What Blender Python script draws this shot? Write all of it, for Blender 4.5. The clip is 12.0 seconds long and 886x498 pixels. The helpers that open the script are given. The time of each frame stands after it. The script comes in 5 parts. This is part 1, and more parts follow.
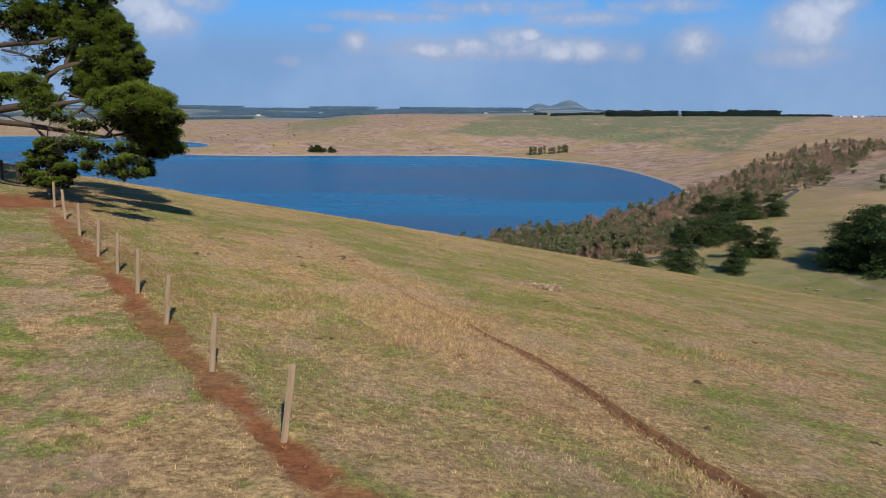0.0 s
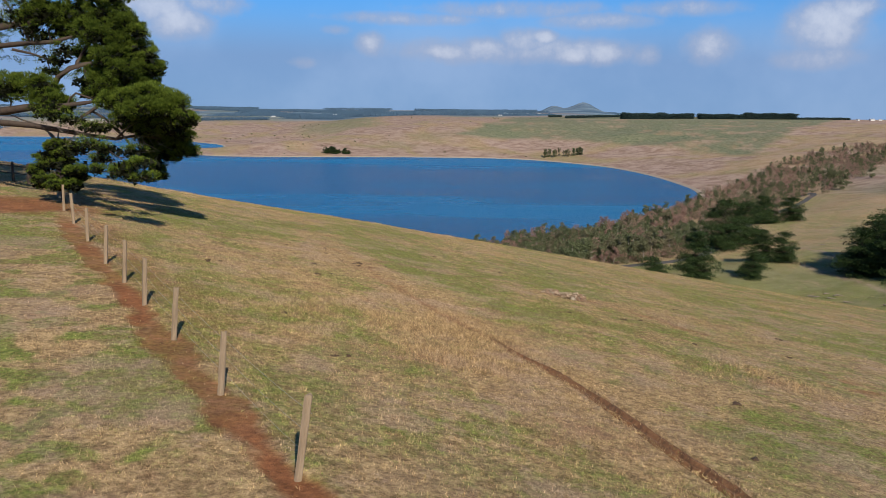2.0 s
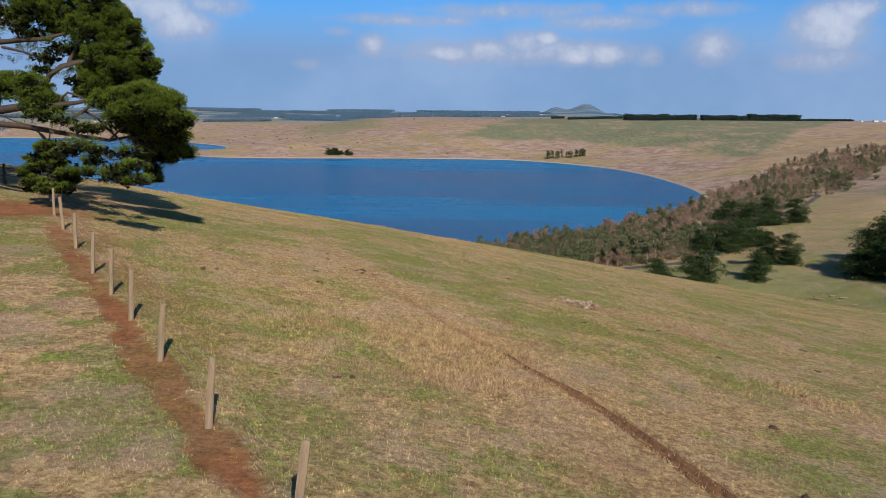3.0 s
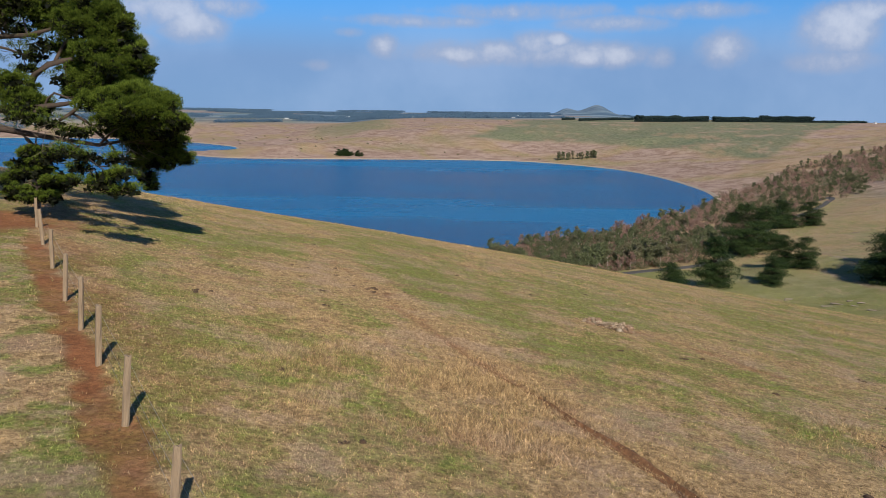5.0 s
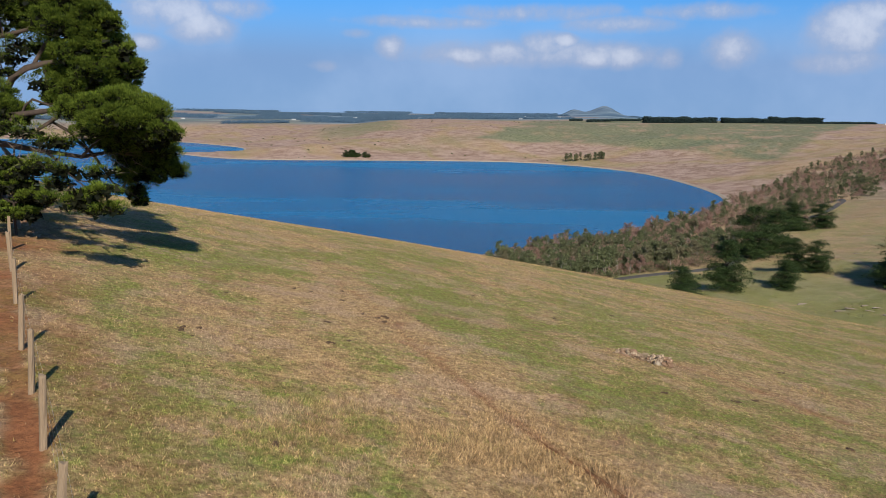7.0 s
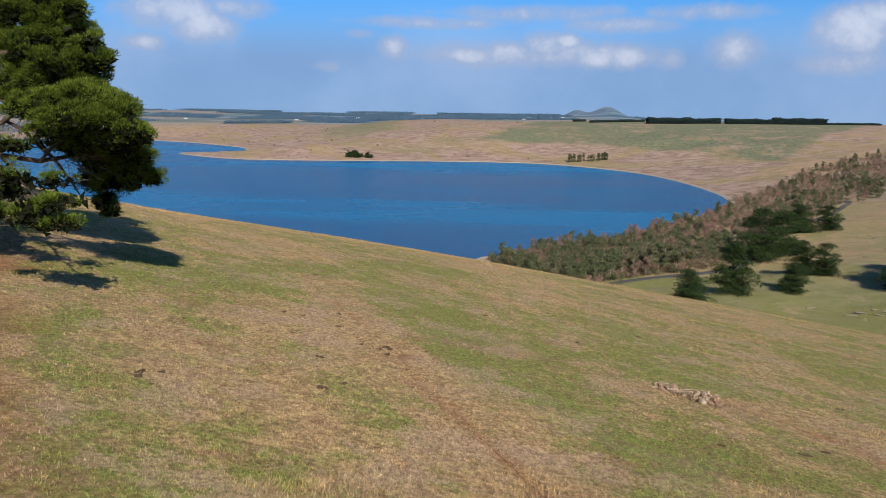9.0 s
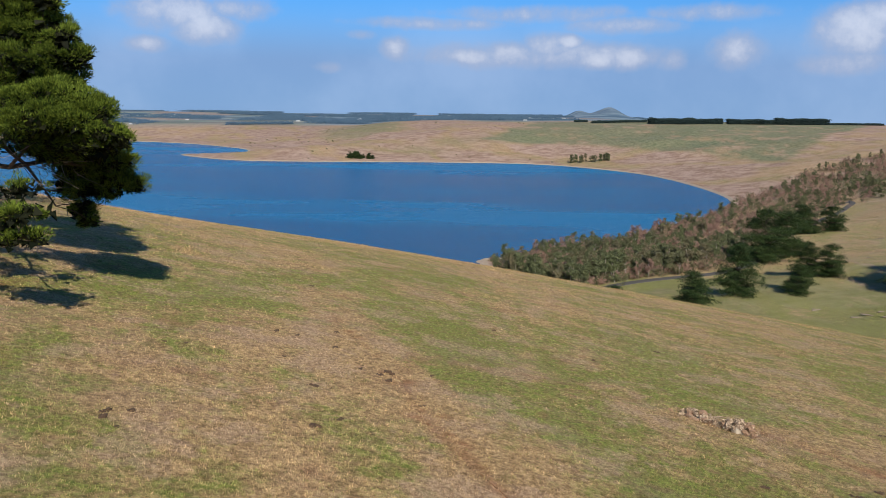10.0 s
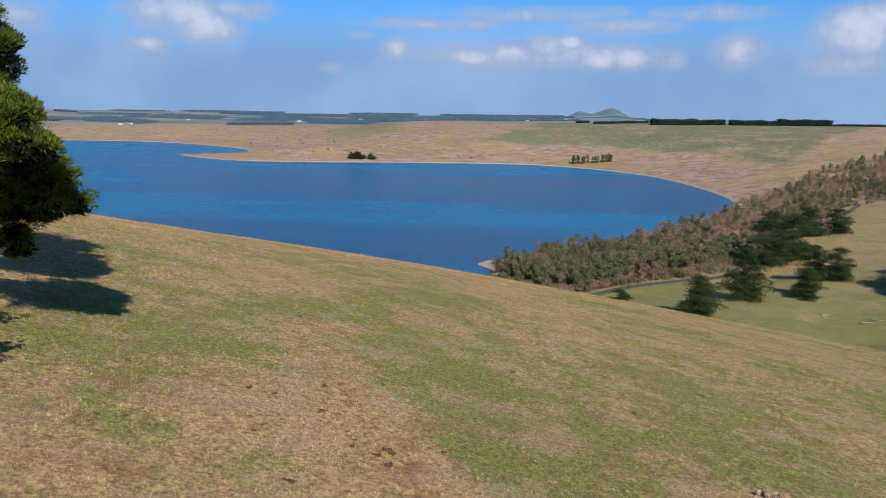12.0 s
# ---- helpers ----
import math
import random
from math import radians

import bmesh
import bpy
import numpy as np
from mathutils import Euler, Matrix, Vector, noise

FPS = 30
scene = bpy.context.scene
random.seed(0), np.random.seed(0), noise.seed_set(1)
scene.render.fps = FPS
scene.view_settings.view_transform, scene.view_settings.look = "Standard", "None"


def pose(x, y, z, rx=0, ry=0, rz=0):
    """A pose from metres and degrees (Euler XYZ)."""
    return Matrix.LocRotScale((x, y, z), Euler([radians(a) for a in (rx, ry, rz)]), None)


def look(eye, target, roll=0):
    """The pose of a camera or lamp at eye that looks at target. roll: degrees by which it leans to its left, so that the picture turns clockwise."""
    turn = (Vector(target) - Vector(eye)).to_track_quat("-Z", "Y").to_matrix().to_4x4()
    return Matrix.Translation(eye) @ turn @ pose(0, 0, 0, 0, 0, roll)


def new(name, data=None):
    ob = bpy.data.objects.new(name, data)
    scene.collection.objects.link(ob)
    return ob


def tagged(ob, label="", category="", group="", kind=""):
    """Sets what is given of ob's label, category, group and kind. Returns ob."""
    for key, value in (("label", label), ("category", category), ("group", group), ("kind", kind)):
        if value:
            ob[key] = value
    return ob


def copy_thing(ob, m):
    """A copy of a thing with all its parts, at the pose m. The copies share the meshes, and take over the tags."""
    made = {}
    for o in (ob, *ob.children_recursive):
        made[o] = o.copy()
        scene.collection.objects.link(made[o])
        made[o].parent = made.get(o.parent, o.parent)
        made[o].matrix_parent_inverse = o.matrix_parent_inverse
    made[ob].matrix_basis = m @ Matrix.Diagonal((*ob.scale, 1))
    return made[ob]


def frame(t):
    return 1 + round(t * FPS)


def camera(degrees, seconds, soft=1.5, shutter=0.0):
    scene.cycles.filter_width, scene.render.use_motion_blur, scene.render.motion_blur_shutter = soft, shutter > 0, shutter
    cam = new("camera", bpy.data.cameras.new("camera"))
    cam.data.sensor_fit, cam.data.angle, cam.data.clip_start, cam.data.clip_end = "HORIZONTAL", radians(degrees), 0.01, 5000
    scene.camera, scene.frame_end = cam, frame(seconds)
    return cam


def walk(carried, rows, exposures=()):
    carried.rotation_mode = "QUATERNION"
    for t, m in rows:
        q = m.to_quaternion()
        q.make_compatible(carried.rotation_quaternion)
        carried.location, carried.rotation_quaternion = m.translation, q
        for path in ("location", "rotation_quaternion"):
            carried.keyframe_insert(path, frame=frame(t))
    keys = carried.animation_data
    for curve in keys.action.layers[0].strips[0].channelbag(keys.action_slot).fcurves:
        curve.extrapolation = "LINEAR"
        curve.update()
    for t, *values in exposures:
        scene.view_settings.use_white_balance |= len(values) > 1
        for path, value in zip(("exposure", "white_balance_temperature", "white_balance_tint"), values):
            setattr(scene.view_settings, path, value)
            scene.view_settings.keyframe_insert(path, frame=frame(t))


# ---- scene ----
cam = camera(57.1, 12.0, soft=0.75)
PATH = [
    (0, (0.141, -0.407, 5.792), (0.145, 1.563, 5.451), 0.6),
    (0.5, (0.085, -0.305, 5.803), (0.078, 1.665, 5.461), 0.6),
    (1, (0.02, -0.116, 5.815), (0.006, 1.855, 5.474), 0.7),
    (1.5, (-0.057, 0.261, 5.823), (-0.078, 2.232, 5.485), 0.7),
    (2, (-0.145, 0.95, 5.815), (-0.174, 2.921, 5.478), 0.8),
    (2.5, (-0.258, 1.809, 5.797), (-0.29, 3.78, 5.461), 0.9),
    (3, (-0.407, 2.718, 5.745), (-0.442, 4.69, 5.411), 0.8),
    (5, (-0.892, 6.216, 5.822), (-0.951, 8.188, 5.49), 0.9),
    (5.5, (-0.976, 7.023, 5.941), (-1.04, 8.995, 5.61), 0.9),
    (6, (-1.126, 7.9, 6.033), (-1.195, 9.872, 5.701), 0.9),
    (6.5, (-1.304, 8.846, 6.108), (-1.376, 10.817, 5.777), 0.9),
    (7, (-1.465, 9.859, 6.109), (-1.541, 11.831, 5.779), 0.9),
    (8.8, (-1.922, 13.756, 6.034), (-2.002, 15.728, 5.709), 1.1),
    (9, (-1.966, 14.204, 6.043), (-2.048, 16.175, 5.714), 1.0),
    (9.5, (-2.1, 15.427, 6.053), (-2.184, 17.398, 5.725), 1.0),
    (10, (-2.246, 16.725, 6.04), (-2.332, 18.696, 5.713), 0.9),
    (10.5, (-2.396, 18.096, 6.037), (-2.483, 20.067, 5.71), 0.8),
    (11, (-2.541, 19.512, 6.038), (-2.628, 21.483, 5.711), 0.8),
    (11.5, (-2.66, 20.915, 6.067), (-2.75, 22.886, 5.74), 0.9),
    (12, (-2.835, 22.244, 6.148), (-2.924, 24.215, 5.822), 1.0),
]
walk(cam, [(t, look(eye, target, roll)) for t, eye, target, roll in PATH],
     [(0.0, 0.07), (6.4, 0.07), (7.2, 0.17), (9.0, 0.18), (12.0, 0.18)])

# ---- sky, sun and exposure ----
SUN_EL, SUN_FROM = radians(35.0), Vector((0.27, -0.96, 0.0)).normalized()
world = bpy.data.worlds.new("sky")
scene.world = world
world.use_nodes = True
wt = world.node_tree
wt.nodes.clear()


def wnode(kind, **values):
    n = wt.nodes.new(kind)
    for key, value in values.items():
        n.inputs[key].default_value = value
    return n


def wmath(op, a, b=None, c=None):
    n = wt.nodes.new("ShaderNodeMath")
    n.operation = op
    for k, v in enumerate((a, b, c)):
        if v is None:
            continue
        if isinstance(v, (int, float)):
            n.inputs[k].default_value = v
        else:
            wt.links.new(v, n.inputs[k])
    return n.outputs[0]


def wramp(x, a, b):
    n = wt.nodes.new("ShaderNodeMapRange")
    n.interpolation_type = "SMOOTHSTEP"
    n.inputs[1].default_value, n.inputs[2].default_value = a, b
    wt.links.new(x, n.inputs[0])
    return n.outputs[0]


def wmix(f, a, b):
    n = wt.nodes.new("ShaderNodeMix")
    n.data_type = "RGBA"
    for v, k in ((f, 0), (a, 6), (b, 7)):
        if isinstance(v, (int, float, tuple)):
            n.inputs[k].default_value = v
        else:
            wt.links.new(v, n.inputs[k])
    return n.outputs[2]


def wnoise(vec, scale, detail, rough=0.55):
    n = wnode("ShaderNodeTexNoise", Scale=scale, Detail=detail, Roughness=rough)
    wt.links.new(vec, n.inputs["Vector"])
    return n.outputs["Fac"]


sky = wt.nodes.new("ShaderNodeTexSky")
sky.sky_type = "NISHITA"
sky.sun_disc = False
sky.sun_elevation = SUN_EL
sky.sun_rotation = math.atan2(SUN_FROM.x, SUN_FROM.y)
sky.altitude, sky.air_density, sky.dust_density, sky.ozone_density = 150, 0.6, 0.2, 4.0
coord = wt.nodes.new("ShaderNodeTexCoord")
parts = wt.nodes.new("ShaderNodeSeparateXYZ")
wt.links.new(coord.outputs["Generated"], parts.inputs[0])
dx, dy, dz = parts.outputs
# a flat deck of cloud high over the land: the direction divided by its height
lift = wmath("ADD", wmath("ABSOLUTE", dz), 0.10)
deck = wt.nodes.new("ShaderNodeCombineXYZ")
wt.links.new(wmath("DIVIDE", dx, lift), deck.inputs[0])
wt.links.new(wmath("DIVIDE", dy, lift), deck.inputs[1])
deck.inputs[2].default_value = 3.7
broken = wnoise(deck.outputs[0], 0.9, 6)
puffs = wnoise(coord.outputs["Generated"], 11.0, 8, 0.62)
wisps = wnoise(coord.outputs["Generated"], 34.0, 5, 0.6)
# separate cumulus heaps: bearing, height, half width, half height, all as slopes
level = wmath("SQRT", wmath("ADD", wmath("MULTIPLY", dx, dx), wmath("MULTIPLY", dy, dy)))
bearing = wmath("ARCTAN2", dx, dy)
slope = wmath("DIVIDE", dz, level)
heaps = None
HEAPS = [(0.065, 0.071, 0.135, 0.012, 0.62), (-0.012, 0.07, 0.035, 0.01, 0.8), (0.035, 0.074, 0.031, 0.012, 0.9), (0.079, 0.081, 0.031, 0.015, 1), (0.098, 0.086, 0.018, 0.009, 1), (0.136, 0.067, 0.031, 0.01, 0.75),
         (0.173, 0.069, 0.022, 0.014, 0.9), (0.223, 0.065, 0.015, 0.011, 0.6), (0.29, 0.076, 0.031, 0.021, 1), (0.407, 0.095, 0.042, 0.028, 1), (0.405, 0.062, 0.035, 0.011, 0.55),
         (-0.106, 0.077, 0.017, 0.012, 0.75), (-0.324, 0.094, 0.035, 0.017, 0.85), (-0.36, 0.109, 0.056, 0.018, 0.75), (-0.282, 0.116, 0.035, 0.011, 0.6), (0.433, 0.113, 0.028, 0.014, 0.7),
         (-0.62, 0.1, 0.12, 0.03, 0.9), (0.75, 0.1, 0.14, 0.03, 0.9)]
WISPS = [(-0.181, 0.053, 0.017, 0.006, 0.5), (-0.145, 0.091, 0.014, 0.005, 0.5), (-0.06, 0.106, 0.069, 0.006, 0.5), (0.054, 0.118, 0.083, 0.008, 0.5), (0.166, 0.105, 0.049, 0.007, 0.4),
         (0.266, 0.118, 0.056, 0.008, 0.5), (-0.388, 0.072, 0.021, 0.008, 0.6)]
for az, el, wide, high, full in HEAPS + WISPS:
    a = wmath("DIVIDE", wmath("SUBTRACT", bearing, az), wide)
    b = wmath("DIVIDE", wmath("SUBTRACT", slope, el), high)
    e = wmath("MULTIPLY", wmath("SUBTRACT", 1.0, wmath("ADD", wmath("MULTIPLY", a, a), wmath("MULTIPLY", b, b))), full)
    heaps = e if heaps is None else wmath("MAXIMUM", heaps, e)
ragged = wmath("ADD", heaps, wmath("MULTIPLY", wmath("SUBTRACT", puffs, 0.5), 3.4))
ragged = wmath("ADD", ragged, wmath("MULTIPLY", wmath("SUBTRACT", wisps, 0.5), 1.5))
cumulus = wmath("MULTIPLY", wramp(ragged, -0.95, 0.85), wramp(dz, 0.005, 0.05))
veil = wmath("MULTIPLY", wramp(broken, 0.42, 0.70), 0.22)
haze = wmath("MULTIPLY", wramp(dz, 0.155, 0.055), 0.94)
grey = wmix(wramp(wnoise(coord.outputs["Generated"], 5.0, 5), 0.35, 0.70), (0.195, 0.316, 0.555, 1), (0.272, 0.390, 0.625, 1))
SKY = 0.078
dimmed = wt.nodes.new("ShaderNodeVectorMath")
dimmed.operation = "MULTIPLY"
wt.links.new(sky.outputs[0], dimmed.inputs[0])
dimmed.inputs[1].default_value = (0.46 * SKY, 1.12 * SKY, 1.48 * SKY)
tone = wmix(wmath("MAXIMUM", veil, haze), dimmed.outputs[0], grey)
lit = wmix(wramp(ragged, 0.1, 1.5), (0.33, 0.40, 0.57, 1), (0.60, 0.64, 0.75, 1))
tone = wmix(wmath("MULTIPLY", cumulus, 0.85), tone, lit)
back = wt.nodes.new("ShaderNodeBackground")
wt.links.new(tone, back.inputs["Color"])
back.inputs["Strength"].default_value = 1.0
wout = wt.nodes.new("ShaderNodeOutputWorld")
wt.links.new(back.outputs[0], wout.inputs["Surface"])

sun_data = bpy.data.lights.new("sun", "SUN")
sun_data.energy, sun_data.angle, sun_data.color = 5.0, radians(0.53), (1.0, 0.935, 0.82)
sun = new("sun", sun_data)
sun.matrix_world = look((0, 0, 60), Vector((0, 0, 60)) - (SUN_FROM * math.cos(SUN_EL) + Vector((0, 0, math.sin(SUN_EL)))))

# ---- materials ----
class Mat:
    """A node material with a Principled shader and short ways to wire it."""

    def __init__(self, name, rough=0.9, **values):
        self.m = bpy.data.materials.new(name)
        self.m.use_nodes = True
        self.t = self.m.node_tree
        self.p = self.t.nodes["Principled BSDF"]
        self.p.inputs["Roughness"].default_value = rough
        for key, value in values.items():
            self.p.inputs[key.replace("_", " ")].default_value = value
        self.where = self.t.nodes.new("ShaderNodeTexCoord").outputs["Object"]

    def put(self, value, socket):
        if isinstance(value, (int, float)):
            socket.default_value = value
        elif isinstance(value, tuple):
            socket.default_value = value if len(value) == 4 or socket.type == "VECTOR" else (*value, 1)
        else:
            self.t.links.new(value, socket)

    def noise(self, scale, detail=4, rough=0.55, vec=None, stretch=None):
        n = self.t.nodes.new("ShaderNodeTexNoise")
        n.inputs["Scale"].default_value, n.inputs["Detail"].default_value, n.inputs["Roughness"].default_value = scale, detail, rough
        vec = vec or self.where
        if stretch:
            k = self.t.nodes.new("ShaderNodeMapping")
            k.inputs["Scale"].default_value = stretch
            self.t.links.new(vec, k.inputs[0])
            vec = k.outputs[0]
        self.t.links.new(vec, n.inputs["Vector"])
        return n.outputs["Fac"]

    def attr(self, name):
        n = self.t.nodes.new("ShaderNodeAttribute")
        n.attribute_name = name
        return n.outputs["Fac"]

    def random(self):
        return self.t.nodes.new("ShaderNodeObjectInfo").outputs["Random"]

    def island(self):
        return self.t.nodes.new("ShaderNodeNewGeometry").outputs["Random Per Island"]

    def math(self, op, a, b=0.0):
        n = self.t.nodes.new("ShaderNodeMath")
        n.operation = op
        self.put(a, n.inputs[0]), self.put(b, n.inputs[1])
        return n.outputs[0]

    def ramp(self, x, a, b, lo=0.0, hi=1.0):
        n = self.t.nodes.new("ShaderNodeMapRange")
        n.interpolation_type = "SMOOTHSTEP"
        for k, v in enumerate((x, a, b, lo, hi)):
            self.put(v, n.inputs[k])
        return n.outputs[0]

    def mix(self, f, a, b):
        n = self.t.nodes.new("ShaderNodeMix")
        n.data_type = "RGBA"
        self.put(f, n.inputs[0]), self.put(a, n.inputs[6]), self.put(b, n.inputs[7])
        return n.outputs[2]

    def colour(self, value):
        self.put(value, self.p.inputs["Base Color"])
        return self

    def rough(self, value):
        self.put(value, self.p.inputs["Roughness"])
        return self

    def bump(self, x, strength, distance):
        n = self.t.nodes.new("ShaderNodeBump")
        n.inputs["Strength"].default_value, n.inputs["Distance"].default_value = strength, distance
        self.t.links.new(x, n.inputs["Height"])
        self.t.links.new(n.outputs[0], self.p.inputs["Normal"])
        return self


def land_colour(k, fresh=0.0):
    """Pasture: green and straw by the cover, red earth where it is worn, painted haze far off."""
    fine, mid = k.ramp(k.noise(8.0, 6, 0.78), 0.33, 0.67), k.ramp(k.noise(1.5, 5, 0.65), 0.3, 0.7)
    clump = k.ramp(k.noise(3.2, 5, 0.72, stretch=(1, 1, 0.2)), 0.36, 0.63)
    straw = k.mix(clump, k.mix(fine, (0.132, 0.083, 0.038), (0.400, 0.258, 0.130)), k.mix(fine, (0.285, 0.182, 0.086), (0.650, 0.452, 0.230)))
    green = k.mix(clump, k.mix(fine, (0.104, 0.086, 0.029), (0.305, 0.238, 0.094)), k.mix(fine, (0.100, 0.130, 0.022), (0.310, 0.335, 0.080)))
    broad = k.ramp(k.noise(0.05, 8, 0.75), 0.36, 0.64)
    pink = k.mix(broad, k.mix(mid, (0.190, 0.116, 0.082), (0.270, 0.170, 0.124)), k.mix(mid, (0.350, 0.238, 0.180), (0.470, 0.342, 0.268)))
    drier = k.math("ADD", k.math("MULTIPLY", k.math("SUBTRACT", k.noise(0.020, 6, 0.7), 0.5), 0.7), k.math("ADD", k.math("MULTIPLY", k.math("SUBTRACT", k.noise(0.13, 6, 0.7), 0.5), 1.3), k.math("MULTIPLY", k.math("SUBTRACT", k.noise(0.7, 4, 0.65), 0.5), 1.3)))
    tufts = k.math("MULTIPLY", k.math("SUBTRACT", k.noise(2.2, 4, 0.7), 0.5), 1.1)
    c = k.mix(k.ramp(k.math("ADD", k.math("ADD", k.attr("dry"), drier), tufts), 0.20, 0.84), green, straw)
    dead = k.ramp(k.math("ADD", k.noise(0.42, 5, 0.65), k.math("MULTIPLY", k.math("SUBTRACT", k.noise(2.7, 4, 0.7), 0.5), 0.45)), 0.50, 0.64, 0.0, 0.62)
    c = k.mix(k.math("MULTIPLY", dead, k.attr("near")), c, k.mix(fine, (0.232, 0.144, 0.088), (0.550, 0.388, 0.256)))
    ruddy = k.ramp(k.math("ADD", k.noise(0.31, 5, 0.65), k.math("MULTIPLY", k.math("SUBTRACT", k.noise(1.9, 5, 0.7), 0.5), 0.5)), 0.56, 0.74, 0.0, 0.55)
    c = k.mix(k.math("MULTIPLY", ruddy, k.attr("near")), c, k.mix(fine, (0.135, 0.068, 0.036), (0.400, 0.215, 0.125)))
    lush = k.mix(k.ramp(k.noise(0.16, 7, 0.72), 0.35, 0.65), (0.070, 0.098, 0.046), (0.205, 0.220, 0.128))
    c = k.mix(k.attr("lush"), c, lush)
    c = k.mix(k.attr("pink"), c, pink)
    earth = k.mix(k.mix(0.5, mid, fine), (0.130, 0.050, 0.020), (0.39, 0.155, 0.064))
    # wooded plain and hill, with the distance haze mixed into the colour
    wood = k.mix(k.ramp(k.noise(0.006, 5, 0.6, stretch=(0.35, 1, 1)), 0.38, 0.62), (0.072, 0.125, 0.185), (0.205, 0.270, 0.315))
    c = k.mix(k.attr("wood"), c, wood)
    return k.mix(k.attr("soil"), c, earth), fine, clump


k = Mat("pasture", 0.95)
c, fine, clump = land_colour(k)
k.colour(c).bump(k.math("ADD", fine, clump), 0.6, 0.025)
k.p.inputs["Specular IOR Level"].default_value = 0.15
M_LAND = k.m

k = Mat("grass blades", 0.8)
c, fine, clump = land_colour(k)
shade = k.ramp(k.island(), 0, 1, 0.55, 1.50)
n = k.t.nodes.new("ShaderNodeVectorMath")
n.operation = "SCALE"
k.t.links.new(c, n.inputs[0]), k.t.links.new(shade, n.inputs["Scale"])
k.colour(n.outputs[0])
k.p.inputs["Specular IOR Level"].default_value = 0.2
M_GRASS = k.m

k = Mat("lake water", 0.2, IOR=1.33)
streak = k.math("ADD", k.math("MULTIPLY", k.noise(0.0052, 3, 0.55, stretch=(0.30, 1.0, 1)), 0.82), k.math("MULTIPLY", k.noise(0.02, 3, 0.55, stretch=(0.2, 1.0, 1)), 0.18))
k.colour(k.mix(k.ramp(streak, 0.42, 0.60), (0.006, 0.078, 0.195), (0.014, 0.146, 0.305)))
k.rough(k.ramp(streak, 0.35, 0.7, 0.20, 0.34))
k.p.inputs["Specular IOR Level"].default_value = 0.22
waves = k.math("ADD", k.noise(0.35, 3, 0.6, stretch=(0.5, 1, 1)), k.math("MULTIPLY", k.noise(1.6, 2), 0.3))
k.bump(waves, 1.0, 1.6)
M_WATER = k.m


def leaf_material(name, dark, light, other=None, rough=0.65):
    k = Mat(name, rough)
    c = k.mix(k.island(), dark, light)
    if other:
        c = k.mix(k.ramp(k.random(), 0.45, 0.95), c, other)
    big = k.noise(0.5, 3)
    c = k.mix(k.ramp(big, 0.3, 0.75, 0.0, 0.45), c, tuple(v * 0.55 for v in dark))
    k.colour(c)
    k.p.inputs["Specular IOR Level"].default_value = 0.08
    return k.m


M_NEEDLE = leaf_material("pine needles", (0.014, 0.032, 0.004), (0.170, 0.218, 0.028))
# near-black tone stands in for the shade deep inside the pads
M_PAD_SHADE = leaf_material("pine pad shade", (0.004, 0.006, 0.002), (0.016, 0.017, 0.007))
M_CYPRESS = leaf_material("cypress foliage", (0.009, 0.021, 0.008), (0.062, 0.092, 0.027))
M_GUM = leaf_material("gum leaves", (0.040, 0.056, 0.024), (0.205, 0.215, 0.105), (0.165, 0.140, 0.082))
M_BARE = leaf_material("bare twigs", (0.150, 0.092, 0.072), (0.430, 0.270, 0.210))
# these leaves take the haze of distance as blue base colour
M_FAR_HAZE = leaf_material("haze-blue distant trees", (0.056, 0.100, 0.150), (0.078, 0.126, 0.176))
M_WIND = leaf_material("windbreak trees", (0.018, 0.032, 0.030), (0.034, 0.052, 0.046))


def bark(name, dark, light, scale=6):
    k = Mat(name, 0.9)
    g = k.noise(scale, 6, 0.65, stretch=(1, 1, 0.18))
    return k.colour(k.mix(g, dark, light)).bump(g, 0.8, 0.03).m


M_BARK = bark("pine bark", (0.018, 0.012, 0.009), (0.105, 0.070, 0.048))
M_PALE = bark("pale dead wood", (0.12, 0.092, 0.068), (0.31, 0.25, 0.195))
M_GUMBARK = bark("gum bark", (0.20, 0.17, 0.14), (0.48, 0.43, 0.37))
M_POST = bark("weathered post", (0.115, 0.076, 0.046), (0.43, 0.310, 0.195), 14)
k = Mat("fence wire", 0.45, Metallic=1.0)
M_WIRE = k.colour(k.mix(k.noise(40), (0.35, 0.33, 0.30), (0.55, 0.53, 0.50))).m
k = Mat("asphalt", 1.0, Specular_IOR_Level=0.1)
g = k.noise(0.6, 5)
M_ROAD = k.colour(k.mix(g, (0.060, 0.056, 0.053), (0.115, 0.107, 0.100))).bump(k.noise(30), 0.4, 0.01).m
k = Mat("dung", 0.8)
M_DUNG = k.colour(k.mix(k.noise(25, 4), (0.046, 0.024, 0.011), (0.130, 0.072, 0.036))).bump(k.noise(30), 1, 0.02).m
k = Mat("field stone", 0.9)
M_STONE = k.colour(k.mix(k.noise(5, 5), (0.28, 0.22, 0.155), (0.56, 0.46, 0.34))).bump(k.noise(12, 5), 0.8, 0.05).m
k = Mat("white wall", 0.6)
M_WHITE = k.colour(k.mix(k.noise(2), (0.50, 0.49, 0.47), (0.62, 0.61, 0.58))).m
k = Mat("metal roof", 0.5)
M_ROOF = k.colour(k.mix(k.noise(2), (0.30, 0.31, 0.32), (0.45, 0.45, 0.45))).m

